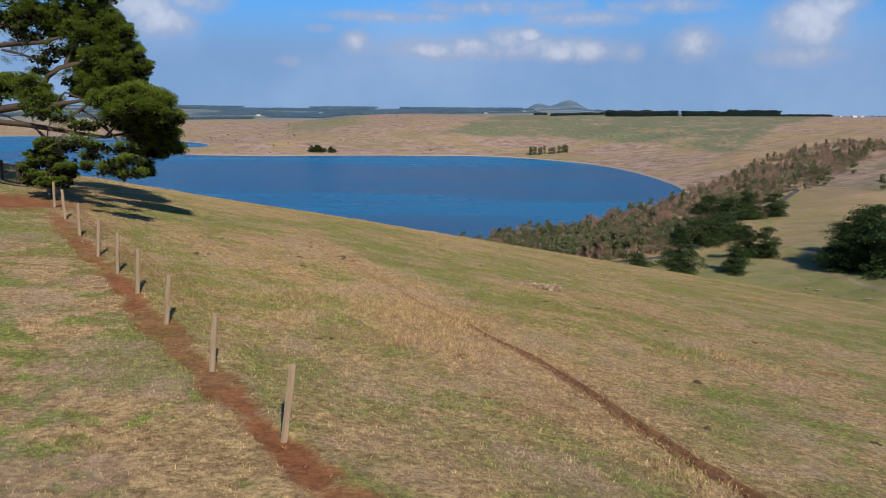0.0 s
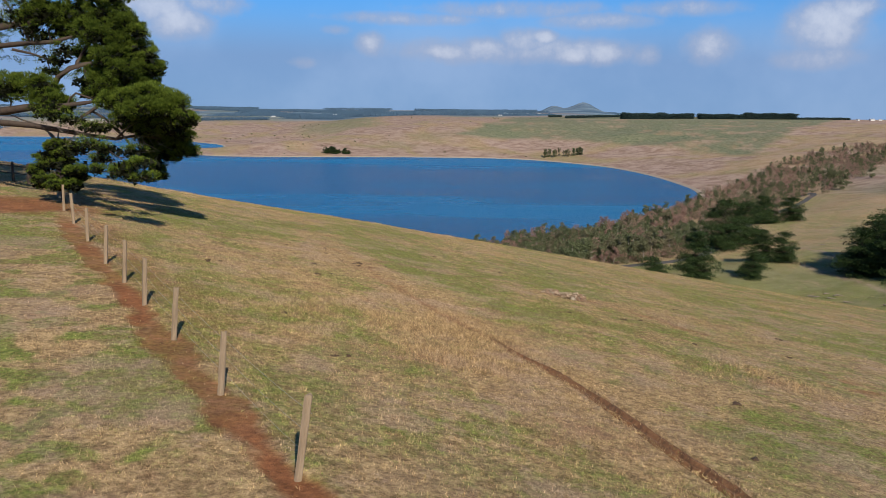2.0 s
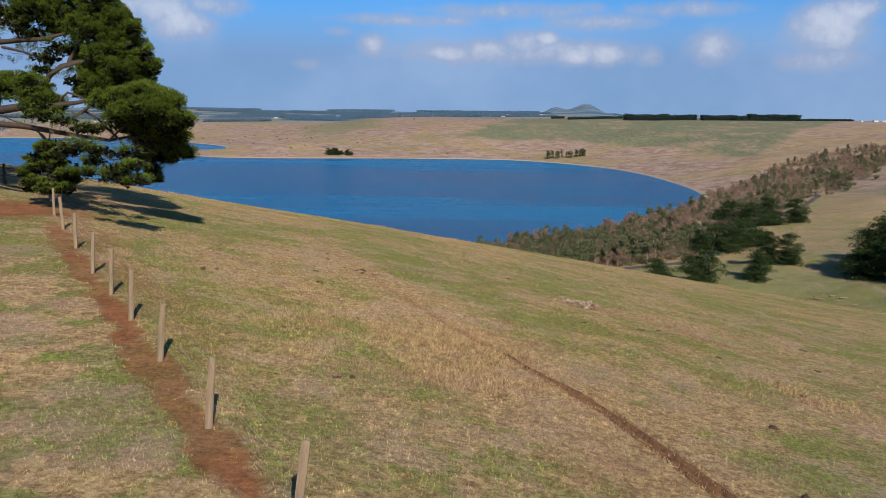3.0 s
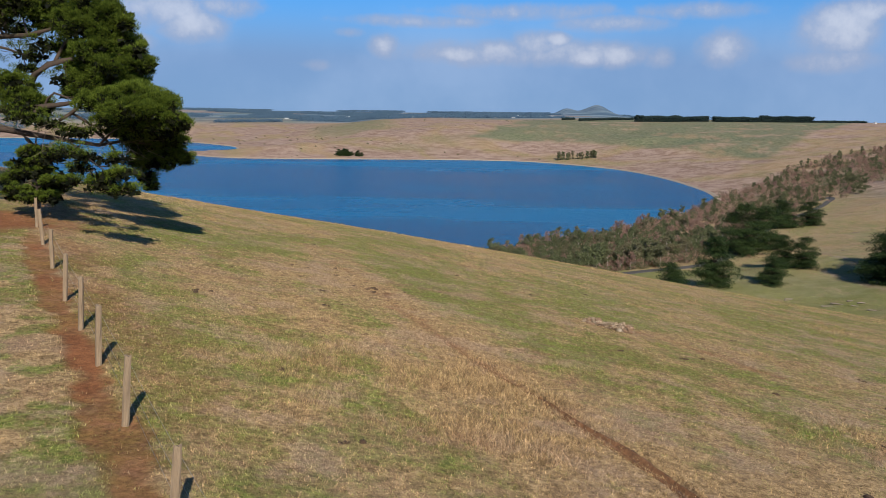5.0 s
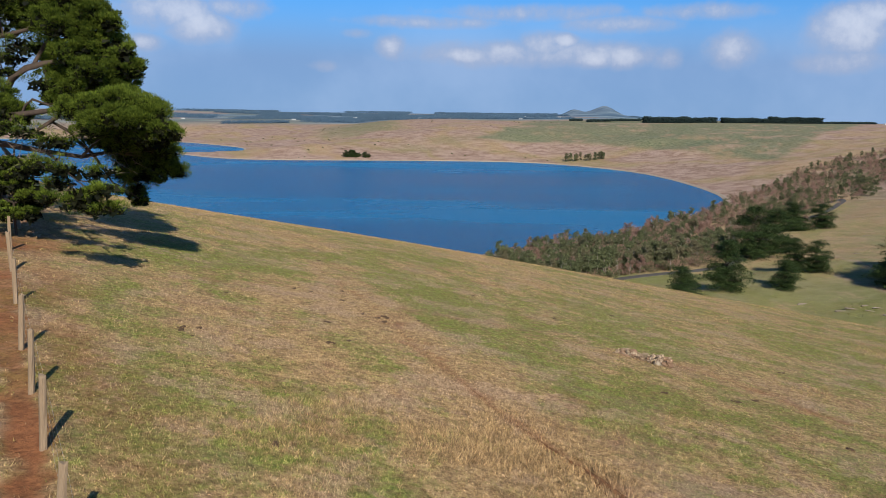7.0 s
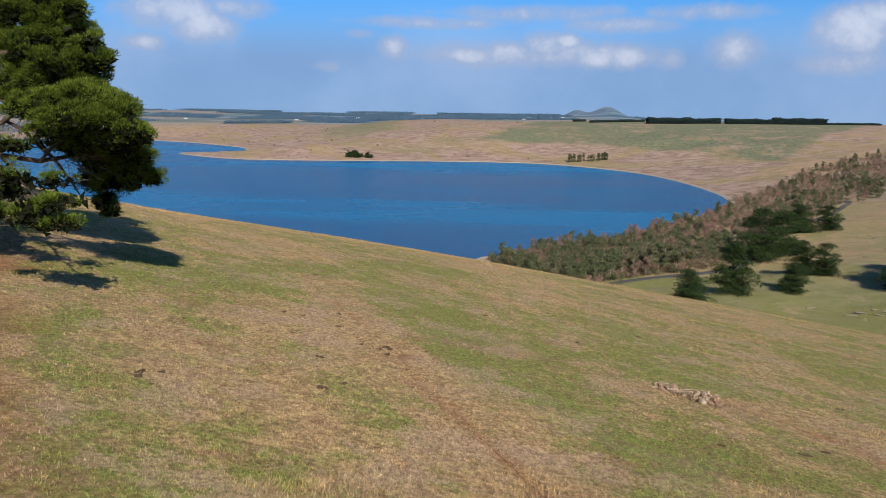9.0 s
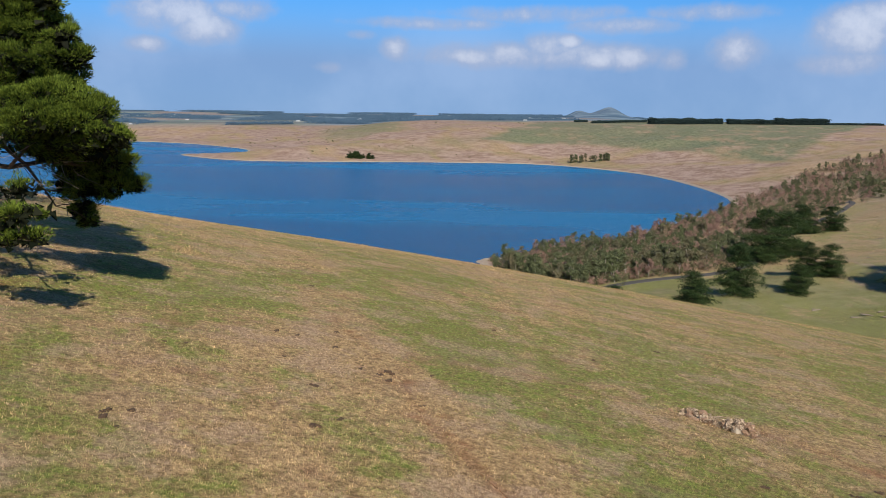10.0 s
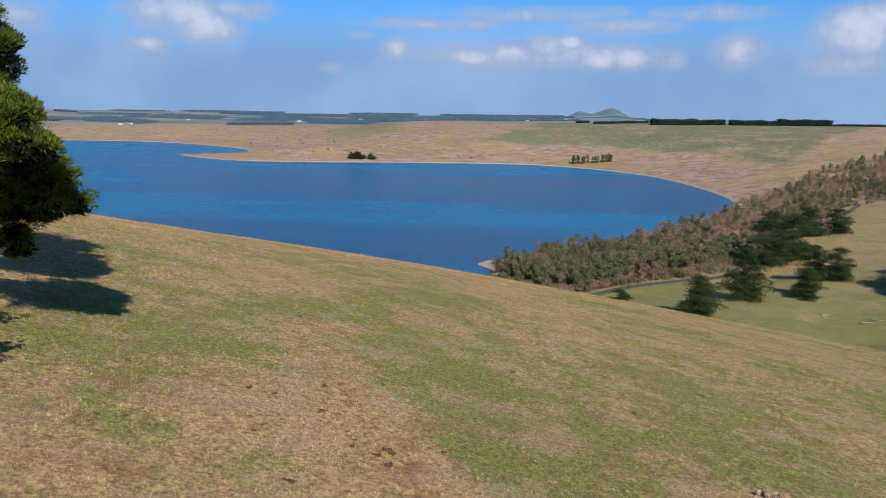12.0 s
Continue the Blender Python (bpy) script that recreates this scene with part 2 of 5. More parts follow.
k = Mat("cut branch", 0.85)
M_BRANCH = k.colour(k.mix(k.noise(8, 5, 0.6), (0.15, 0.095, 0.058), (0.52, 0.39, 0.26))).m
k = Mat("red clod", 0.95)
M_CLOD = k.colour(k.mix(k.noise(14, 5), (0.10, 0.055, 0.030), (0.42, 0.26, 0.16))).bump(k.noise(20), 1, 0.03).m
k = Mat("dry turf", 0.95)
M_TURF = k.colour(k.mix(k.ramp(k.noise(16, 6, 0.7), 0.35, 0.65), (0.14, 0.085, 0.048), (0.60, 0.45, 0.30))).bump(k.noise(30, 5), 1, 0.04).m
# darker than the path's earth: the groove's shade is in the colour
k = Mat("shaded rut earth", 0.95)
g = k.noise(5, 6, 0.7)
M_RUT = k.colour(k.mix(k.ramp(g, 0.3, 0.7), (0.095, 0.042, 0.016), (0.27, 0.125, 0.052))).bump(g, 0.9, 0.04).m
k = Mat("shore sand", 0.95)
M_SAND = k.colour(k.mix(k.noise(0.3, 6, 0.7), (0.24, 0.175, 0.12), (0.48, 0.385, 0.28))).m
# ---- lie of the land ----
LAKE_Z = -78.0
FENCE_DIR = np.array((-0.529, 0.849))          # along the fence, away from the start
FENCE_SIDE = np.array((0.849, 0.529))          # downhill from the fence
FENCE_V = 4.72


def lattice(ix, iy, seed):
    h = np.sin(ix * 127.1 + iy * 311.7 + seed * 74.7) * 43758.5453
    return h - np.floor(h)


def vnoise(x, y, size, seed=0):
    """Smooth noise from 0 to 1 with features of that size."""
    x, y = np.asarray(x, float) / size, np.asarray(y, float) / size
    ix, iy = np.floor(x), np.floor(y)
    fx, fy = x - ix, y - iy
    fx, fy = fx * fx * (3 - 2 * fx), fy * fy * (3 - 2 * fy)
    a, b = lattice(ix, iy, seed), lattice(ix + 1, iy, seed)
    c, d = lattice(ix, iy + 1, seed), lattice(ix + 1, iy + 1, seed)
    return (a * (1 - fx) + b * fx) * (1 - fy) + (c * (1 - fx) + d * fx) * fy


def fbm(x, y, size, seed=0, octaves=4):
    x, y = np.asarray(x, float), np.asarray(y, float)
    total, amp, norm = 0, 1.0, 0.0
    for k in range(octaves):
        c, s = math.cos(k * 1.1), math.sin(k * 1.1)
        total = total + amp * vnoise(c * x - s * y, s * x + c * y, size / 2 ** k, seed + k)
        norm, amp = norm + amp, amp * 0.55
    return total / norm


def smooth(a, b, x):
    t = np.clip((x - a) / (b - a), 0, 1)
    return t * t * (3 - 2 * t)


SHORE = [(-8, 486), (24, 497), (80, 560), (150, 655), (222, 765), (262, 870), (268, 985), (262, 1130), (236, 1272),
         (140, 1421), (45, 1468), (-152, 1441), (-340, 1395), (-442, 1405), (-580, 1545), (-560, 1575), (-470, 1590),
         (-500, 1780), (-573, 1891), (-761, 2096), (-997, 2185), (-1300, 2060), (-1700, 1900), (-1900, 1400),
         (-1700, 800), (-1200, 450), (-700, 330), (-300, 300), (-120, 345), (-40, 392), (0, 430), (8, 464)]


def rounded(ring, times=2):
    p = np.array(ring, float)
    for _ in range(times):
        q = np.roll(p, -1, axis=0)
        p = np.stack((0.75 * p + 0.25 * q, 0.25 * p + 0.75 * q), 1).reshape(-1, 2)
    return p


SHORE_LINE = rounded(SHORE)


def from_shore(x, y):
    """Metres from the waterline, minus over the water."""
    best, inside = np.full(x.shape, 1e9), np.zeros(x.shape, bool)
    for (ax, ay), (bx, by) in zip(SHORE_LINE, np.roll(SHORE_LINE, -1, axis=0)):
        ux, uy = bx - ax, by - ay
        t = np.clip(((x - ax) * ux + (y - ay) * uy) / (ux * ux + uy * uy), 0, 1)
        best = np.minimum(best, (x - ax - t * ux) ** 2 + (y - ay - t * uy) ** 2)
        if uy:
            inside ^= ((ay > y) != (by > y)) & (x < ax + ux * (y - ay) / uy)
    return np.where(inside, -1, 1) * np.sqrt(best)


def hill(x, y):
    """The near hill: a convex shoulder that falls from the fence towards the lake."""
    v = FENCE_SIDE[0] * x + FENCE_SIDE[1] * y - FENCE_V
    s = FENCE_DIR[0] * x + FENCE_DIR[1] * y
    v = np.where(v > 0, v, 0.3 * v)
    x, y = FENCE_SIDE[0] * (v + FENCE_V) + FENCE_DIR[0] * s, FENCE_SIDE[1] * (v + FENCE_V) + FENCE_DIR[1] * s
    over, under = np.maximum(x - 95, 0), np.maximum(-x - 70, 0)
    back = np.maximum(-y - 20, 0)
    X, Y = np.clip(x, -70, 95) / 50, np.clip(y, -20, 260) / 50
    z = (1.401 - 7.995 * X - 5.896 * Y + 3.315 * X * X - 0.205 * X * Y + 1.898 * Y * Y + 0.226 * X ** 3
         - 1.945 * X * X * Y + 0.125 * X * Y * Y - 0.859 * Y ** 3)
    z = z - 0.48 * np.exp(-((x + 38) ** 2 + (y - 97) ** 2) / 400)
    return z - 0.16 * over - 0.02 * under + 0.02 * back - np.maximum(y - 260, 0) * 0.5


def bowl(x, y, d):
    """The crater's inner slope, its rim and the plain behind it."""
    r = np.hypot(x, y)
    far = smooth(450, 1100, y)
    left = smooth(-250, -700, x) * smooth(1500, 1750, y)
    rise = (40 + 26 * far + 7 * far * smooth(100, 450, x)) * (1 - left) + 34 * left
    reach = (300 + 60 * far) * (1 - left) + 500 * left
    o = np.maximum(d, 0)
    gully = ((fbm(x, y, 220, 31, 3) - 0.5) * 16 + (np.abs(fbm(x, y, 110, 33, 3) - 0.5) - 0.1) * 14) * smooth(0, 200, o) * smooth(900, 350, o)
    z = LAKE_Z + 1.0 * (1 - np.exp(-o / 4)) + rise * (1 - np.exp(-(o / reach) ** 1.35)) + gully
    west = smooth(-0.02, -0.16, x / np.maximum(r, 1))
    plain = -13 - 27 * west + (13 + 24 * west - 26 * smooth(0.10, 0.30, x / np.maximum(r, 1))) * smooth(2300, 4800, r) + (fbm(x, y, 700, 5, 2) - 0.5) * 6
    z = z + (plain - z) * smooth(2300, 3600 - 700 * west, r) * smooth(0, 500, o)
    for bx, by, h, w in ((512, 4420, 26, 46), (690, 4430, 27, 56), (655, 4430, 14, 60), (620, 4440, 20, 130), (760, 4450, 8, 120)):
        z = z + h * np.exp(-((x - bx) ** 2 + (0.3 * (y - by)) ** 2) / (w * w))
    return np.where(d < 0, LAKE_Z + np.maximum(-10, 0.12 * d), z)


RUT = [(-10.0, 54.0), (-7.0, 46.0), (-4.5, 40.0), (-3.3, 36.0), (-0.4, 29.8), (1.45, 26.0), (3.4, 21.8), (4.5, 17.3), (5.15, 14.9), (5.8, 13.0), (7.5, 6.0)]


def from_line(x, y, line):
    best = np.full(np.shape(x), 1e9)
    for (ax, ay), (bx, by) in zip(line, line[1:]):
        ux, uy = bx - ax, by - ay
        t = np.clip(((x - ax) * ux + (y - ay) * uy) / (ux * ux + uy * uy), 0, 1)
        best = np.minimum(best, (x - ax - t * ux) ** 2 + (y - ay - t * uy) ** 2)
    return np.sqrt(best)


def height(x, y):
    x, y = np.asarray(x, float), np.asarray(y, float)
    d = from_shore(x, y)
    b, h = bowl(x, y, d), hill(x, y)
    k = 5.0
    z = np.where(d < 0, b, np.maximum(b, h) + k * np.log1p(np.exp(-np.abs(b - h) / k)) * smooth(0, 60, d))
    near = smooth(140, 60, np.hypot(x, y))
    z = z + near * (fbm(x, y, 9, 3, 3) - 0.5) * 0.22 + near * (fbm(x, y, 1.2, 4, 2) - 0.5) * 0.05
    return z


def ground_at(x, y):
    return float(height(np.array([x]), np.array([y]))[0])

# ---- helpers for meshes ----
def mesh_from(name, verts, faces, material, attrs=None, smooth_faces=False):
    """A mesh from arrays; faces all of one corner count."""
    verts, faces = np.asarray(verts, np.float32), np.asarray(faces, np.int32)
    me = bpy.data.meshes.new(name)
    me.vertices.add(len(verts))
    me.vertices.foreach_set("co", verts.ravel())
    n, c = faces.shape
    me.loops.add(n * c)
    me.loops.foreach_set("vertex_index", faces.ravel())
    me.polygons.add(n)
    me.polygons.foreach_set("loop_start", np.arange(0, n * c, c, dtype=np.int32))
    me.polygons.foreach_set("loop_total", np.full(n, c, dtype=np.int32))
    me.polygons.foreach_set("use_smooth", np.full(n, smooth_faces))
    for key, value in (attrs or {}).items():
        me.attributes.new(key, "FLOAT", "POINT").data.foreach_set("value", np.asarray(value, np.float32))
    me.update(calc_edges=True)
    me.materials.append(material)
    return me


def part_of(name, me, parent, label=""):
    ob = new(name, me)
    ob.parent = parent
    return tagged(ob, label) if label else ob


def part(name, bm, material, parent, label="", smooth_faces=False):
    me = bpy.data.meshes.new(name)
    bm.to_mesh(me)
    bm.free()
    for p in me.polygons:
        p.use_smooth = smooth_faces
    me.materials.append(material)
    return part_of(name, me, parent, label)


def thing(name, label, category, place=(0, 0, 0), turn=0, group="", size=1.0):
    ob = new(name)
    ob.empty_display_size = 0.2
    ob.matrix_world = pose(*place, 0, 0, turn) @ Matrix.Diagonal((size, size, size, 1))
    return tagged(ob, label, category, group)


def tube(paths, sides=7):
    """Tapered limbs: each path a list of (x, y, z, radius)."""
    verts, faces = [], []
    for path in paths:
        base = len(verts)
        pts = [Vector(p[:3]) for p in path]
        for i, p in enumerate(pts):
            way = (pts[min(i + 1, len(pts) - 1)] - pts[max(i - 1, 0)]).normalized()
            a = way.orthogonal().normalized()
            b = way.cross(a)
            for j in range(sides):
                w = 2 * math.pi * j / sides
                r = path[i][3] * (1 + 0.12 * math.sin(3 * w + i))
                verts.append(p + (a * math.cos(w) + b * math.sin(w)) * r)
        for i in range(len(pts) - 1):
            for j in range(sides):
                k = (j + 1) % sides
                faces.append((base + i * sides + j, base + i * sides + k, base + (i + 1) * sides + k, base + (i + 1) * sides + j))
    return np.array(verts), np.array(faces)


def limb(rng, a, b, r0, r1, sag=0.0, wave=0.15, steps=7):
    """A bent limb from a to b."""
    a, b = np.array(a, float), np.array(b, float)
    length = np.linalg.norm(b - a)
    bend = rng.normal(0, wave * length * 0.5, 3)
    out = []
    for i in range(steps + 1):
        t = i / steps
        p = a + (b - a) * t + bend * math.sin(math.pi * t) * (1 - 0.4 * t)
        p[2] += sag * math.sin(math.pi * t)
        out.append((*p, r0 + (r1 - r0) * t ** 0.8))
    return out


def unit(v):
    return v / np.maximum(np.linalg.norm(v, axis=-1, keepdims=True), 1e-9)


def leaf_cloud(rng, centres, ways, length, width, spread, faces_to=None, loose=0.5):
    """One long triangle a leaf, set at centres and pointing along ways; faces_to: where its flat side looks."""
    n = len(centres)
    w = unit(ways + rng.normal(0, spread, (n, 3)))
    side = unit(np.cross(w, rng.normal(0, 1, (n, 3)) if faces_to is None else faces_to + rng.normal(0, loose, (n, 3))))
    ln = (length * rng.uniform(0.6, 1.3, n))[:, None]
    wd = (width * rng.uniform(0.7, 1.3, n))[:, None]
    a, b, c = centres - side * wd / 2, centres + side * wd / 2, centres + w * ln
    verts = np.stack((a, b, c), 1).reshape(-1, 3)
    return verts, np.arange(3 * n).reshape(-1, 3)


def shell_points(rng, centre, radii, n, inner=0.55, top=0.25):
    """Points in the outer part of an ellipsoid, more of them on its upper side."""
    u = unit(rng.normal(0, 1, (n, 3)) + np.array((0, 0, top)))
    r = rng.uniform(inner, 1.0, n)[:, None]
    return np.array(centre) + u * r * np.array(radii), u


# ---- ground: one sheet out to the horizon ----
TRAIL = [(150, 395), (158, 372), (162, 343), (163, 314), (162, 290), (160, 262)]
TRAIL_UP = [(150, 440), (176, 420), (178, 383), (178, 361)]


# drifts of greener, drier and more worn pasture on the near slope
GREEN_BAND = [(-5.3, 54.2), (-1.7, 43.6), (0.6, 36.2), (1.9, 33.5), (3.0, 30.5)]
GREEN_TREE = [(-16.0, 43.0), (-13.0, 51.0), (-10.0, 60.0), (-6.0, 68.0)]
GREEN_LOW = [(4.6, 35.6), (7.0, 33.2), (8.7, 30.3), (9.2, 26.7), (9.4, 20.0)]
STRAW_BAND = [(-1.9, 33.8), (-0.4, 28.3), (0.8, 25.4), (2.8, 22.6), (4.0, 17.0)]
STRAW_TOP = [(-14.1, 41.1), (-10.5, 35.4), (-8.1, 31.4)]
WORN_BAND = [(6.5, 41.7), (8.7, 40.1), (10.3, 37.2), (11.8, 35.3), (12.8, 33.0), (14.5, 28.0)]
# edges of the greener pasture on the crater's far slope
GREEN = [(-6, 1690), (165, 1689), (302, 1529), (368, 1393), (431, 1202), (540, 1372), (699, 1639), (900, 1950), (950, 2700), (150, 2700), (120, 2105)]
GREEN_WEST = [(-475, 2480), (-373, 2560), (-240, 2500), (-200, 2034), (-274, 1861), (-392, 1937)]
GREEN_MID = [(-125, 1749), (5, 1793), (5, 1628), (-101, 1561), (-179, 1591)]


def within(x, y, ring):
    """Metres inside the ring, minus outside it."""
    inside = np.zeros(np.shape(x), bool)
    for (ax, ay), (bx, by) in zip(ring, ring[1:] + ring[:1]):
        if ay != by:
            inside ^= ((ay > y) != (by > y)) & (x < ax + (bx - ax) * (y - ay) / (by - ay))
    return np.where(inside, 1, -1) * from_line(x, y, ring + ring[:1])


def cover(x, y):
    """How dry, how pink and how worn the ground is, and how much painted haze it takes."""
    r = np.hypot(x, y)
    v = FENCE_SIDE[0] * x + FENCE_SIDE[1] * y - FENCE_V
    s = FENCE_DIR[0] * x + FENCE_DIR[1] * y
    big, mid, small = fbm(x, y, 16, 11, 3), fbm(x, y, 3.2, 12, 3), fbm(x, y, 0.7, 13, 3)
    drift = fbm(v, s * 0.30, 4, 14, 3) + 0.6 * fbm(v, s * 0.22, 1.1, 16, 2) - 0.3
    dry = 0.30 * big + 0.30 * mid + 0.45 * small + 0.50 * (drift - 0.5)
    dry = smooth(0.28, 0.72, dry) * 0.60 + 0.22 + 0.24 * smooth(32, 18, y) - 0.16 * smooth(2, 7, x) * smooth(24, 34, y)
    band = lambda line, wide: smooth(wide, 0.15 * wide, from_line(x, y, line) + (mid - 0.5) * 2.6 + (big - 0.5) * 3)
    dry = dry + 0.02 - 0.38 * np.maximum.reduce([band(GREEN_BAND, 2.6), band(GREEN_LOW, 2.4), band(GREEN_TREE, 3.4)]) + 0.22 * np.maximum(band(STRAW_BAND, 1.8), band(STRAW_TOP, 1.8)) + 0.18 * smooth(75, 95, r)
    worn = 0.62 * band(WORN_BAND, 1.5) * smooth(0.35, 0.6, small + 0.3 * (mid - 0.5))
    left = smooth(0.0, -1.2, v)
    dry = dry * (1 - left) + left * (0.04 + 0.9 * smooth(0.47, 0.58, 0.55 * mid + 0.2 * big + 0.35 * small))
    bare_patch = smooth(0.56, 0.72, fbm(x, y, 2.6, 21, 3)) * (0.30 + 0.55 * left)
    wob = (fbm(x, y, 1.6, 15, 3) - 0.5) * 0.9
    path = smooth(0.54, 0.16, np.abs(v + 0.36 + wob * 0.30) + (small - 0.5) * 0.75 + (mid - 0.5) * 0.35) * smooth(-40, -30, s)
    path = path * smooth(44, 38, s) * (0.72 + 0.28 * smooth(0.35, 0.6, mid))
    yard = smooth(4.8, 1.6, np.hypot((x + 22.3) / 1.25, y - 40.3) + wob * 3) * 0.95
    scuff = smooth(2.6, 0.2, np.abs(v - 1.0) + (mid - 0.3) * 4) * 0.45 * smooth(15, 30, s)
    rut = from_line(x + wob * 0.35, y, RUT)
    groove = 0.45 * smooth(0.34, 0.12, rut + (small - 0.5) * 0.4) * smooth(42, 32, y)
    scar = smooth(1.25, 0.45, np.hypot((x - 5.6) * 0.77 - (y - 41.5) * 0.64, ((x - 5.6) * 0.64 + (y - 41.5) * 0.77) * 2.2) + (small - 0.5) * 0.9)
    trod = smooth(0.9, 0.1, rut + (mid - 0.4) * 2.2) * smooth(0.45, 0.62, small) * 0.65 * smooth(30, 36, y) * smooth(52, 44, y)
    verge = smooth(1.3, 0.3, np.abs(rut - 0.5)) * 0.4
    dry = np.clip(dry + verge * 0.5, 0, 1)
    soil = np.clip(np.maximum.reduce([path, yard, scuff, groove, trod, worn, scar * 0.6]), 0, 1) * smooth(120, 80, r)
    pink = bare_patch * (0.5 - 0.15 * left) * smooth(120, 80, r)
    d = from_shore(x, y)
    away = smooth(150, 230, r)
    slopes = smooth(500, 800, y)
    streaks = fbm(x, y, 90, 25, 4)
    around = np.arctan2(x + 300, y - 1000) * 1300
    terrace = fbm(around * 0.16 + 0.25 * d, d, 20, 27, 4)          # cattle terraces along the slope
    pale = smooth(0.30, 0.66, 0.55 * streaks + 0.45 * terrace)
    gully = 1 - np.abs(2 * fbm(x * 0.8 + y * 0.25, y * 0.5, 120, 26, 4) - 1)
    right = smooth(130, 230, x) * smooth(860, 700, y)
    soft = (fbm(x, y, 140, 22, 4) - 0.5) * 120 + (terrace - 0.5) * 60
    green_far = np.maximum.reduce([1.0 * smooth(-14, 14, within(x, y, GREEN) + 0.35 * soft), 0.75 * smooth(-40, 40, within(x, y, GREEN_WEST) + 0.8 * soft),
                                   0.50 * smooth(-50, 50, within(x, y, GREEN_MID) + soft)])
    green_far = green_far * (1 - 0.55 * smooth(0.60, 0.72, terrace)) * (0.8 + 0.2 * streaks)
    pink_far = (0.90 + 0.10 * pale - 0.55 * smooth(0.80, 0.97, gully)) * (1 - 0.55 * right) * (1 - 0.9 * green_far) * slopes + 0.25 * (1 - slopes) * pale
    patches, fleck = fbm(x, y, 38, 52, 4), fbm(x, y, 9, 53, 3)
    knoll = 0.85 * smooth(0.35, 0.75, smooth(395, 470, y + 0.2 * x) * smooth(720, 600, y) + (patches - 0.5) * 0.8)
    valley = 1 - slopes
    lawn = smooth(0.47, 0.60, 0.6 * patches + 0.4 * fleck)
    trail = np.minimum(from_line(x, y, TRAIL), from_line(x, y, TRAIL_UP)) + (fleck - 0.5) * 5
    pink_far = np.maximum(pink_far, valley * (0.04 + 0.60 * smooth(2.6, 0.8, trail) + 0.15 * smooth(0.5, 0.7, fleck)))
    dry_far = (0.45 + 0.4 * pale * (1 - 0.5 * green_far) + 0.10 * right) * slopes + valley * np.clip(0.34 - 0.34 * lawn + 0.46 * knoll + (fleck - 0.5) * 1.3 + (patches - 0.5) * 0.5, 0, 1)
    plain = smooth(0, 300, r - 2250 - 360 * smooth(100, -300, x))
    paddock = np.maximum(green_far, 0.8 * smooth(330, 380, x - 0.1 * (y - 700)) * smooth(600, 660, y) * smooth(1010, 940, y + (fleck - 0.5) * 120))
    lush = np.maximum(valley * (0.16 + 0.20 * lawn) * (1 - 0.6 * knoll), paddock) * (1 - plain)
    fields = vnoise(np.floor(x / 190 + 0.3 * np.sin(y / 300)), np.floor(y / 330), 1, 44)
    dry_far = dry_far * (1 - plain) + plain * (0.25 + 0.6 * fields)
    pink_far = pink_far * (1 - plain) + plain * smooth(0.70, 0.78, fields) * 0.8
    # share of painted haze blue on the plain, then on the far hill
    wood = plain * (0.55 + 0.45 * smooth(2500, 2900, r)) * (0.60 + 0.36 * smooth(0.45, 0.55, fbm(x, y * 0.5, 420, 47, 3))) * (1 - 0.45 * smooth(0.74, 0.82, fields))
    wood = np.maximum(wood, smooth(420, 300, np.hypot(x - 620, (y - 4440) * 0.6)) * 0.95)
    beach = smooth(10, 3, d) * smooth(400, 700, r)
    pink_far, wood = np.maximum(pink_far, beach), wood * (1 - beach)
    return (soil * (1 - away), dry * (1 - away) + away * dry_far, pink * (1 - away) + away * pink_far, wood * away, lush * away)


def build_ground():
    az = np.concatenate((np.arange(-38, 36, 0.20), np.arange(36, 322, 2.5)))
    rr = np.concatenate(((0.0001, 0.5, 1.0), np.arange(1.5, 7, 0.5), np.arange(7, 52, 0.15), np.geomspace(52, 4950, 280)))
    a, r = np.meshgrid(np.radians(az), rr)
    x, y = (np.sin(a) * r).ravel(), (np.cos(a) * r).ravel()
    z = height(x, y)
    soil, dry, pink, wood, lush = cover(x, y)
    rut = from_line(x, y, RUT)
    z = z - 0.24 * smooth(0.36, 0.16, rut) * smooth(29, 24, y) - 0.05 * soil * smooth(90, 60, np.hypot(x, y))
    n, m = len(az), len(rr)
    i, j = np.meshgrid(np.arange(m - 1), np.arange(n), indexing="ij")
    k = (j + 1) % n
    faces = np.stack((i * n + j, i * n + k, (i + 1) * n + k, (i + 1) * n + j), -1).reshape(-1, 4)
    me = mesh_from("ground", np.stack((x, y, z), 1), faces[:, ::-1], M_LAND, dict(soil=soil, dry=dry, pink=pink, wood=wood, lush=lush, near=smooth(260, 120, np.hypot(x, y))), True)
    ob = new("ground", me)
    return tagged(ob, "grazed hillside of dry straw and green grass with red earth", "ground", kind="structure")


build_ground()


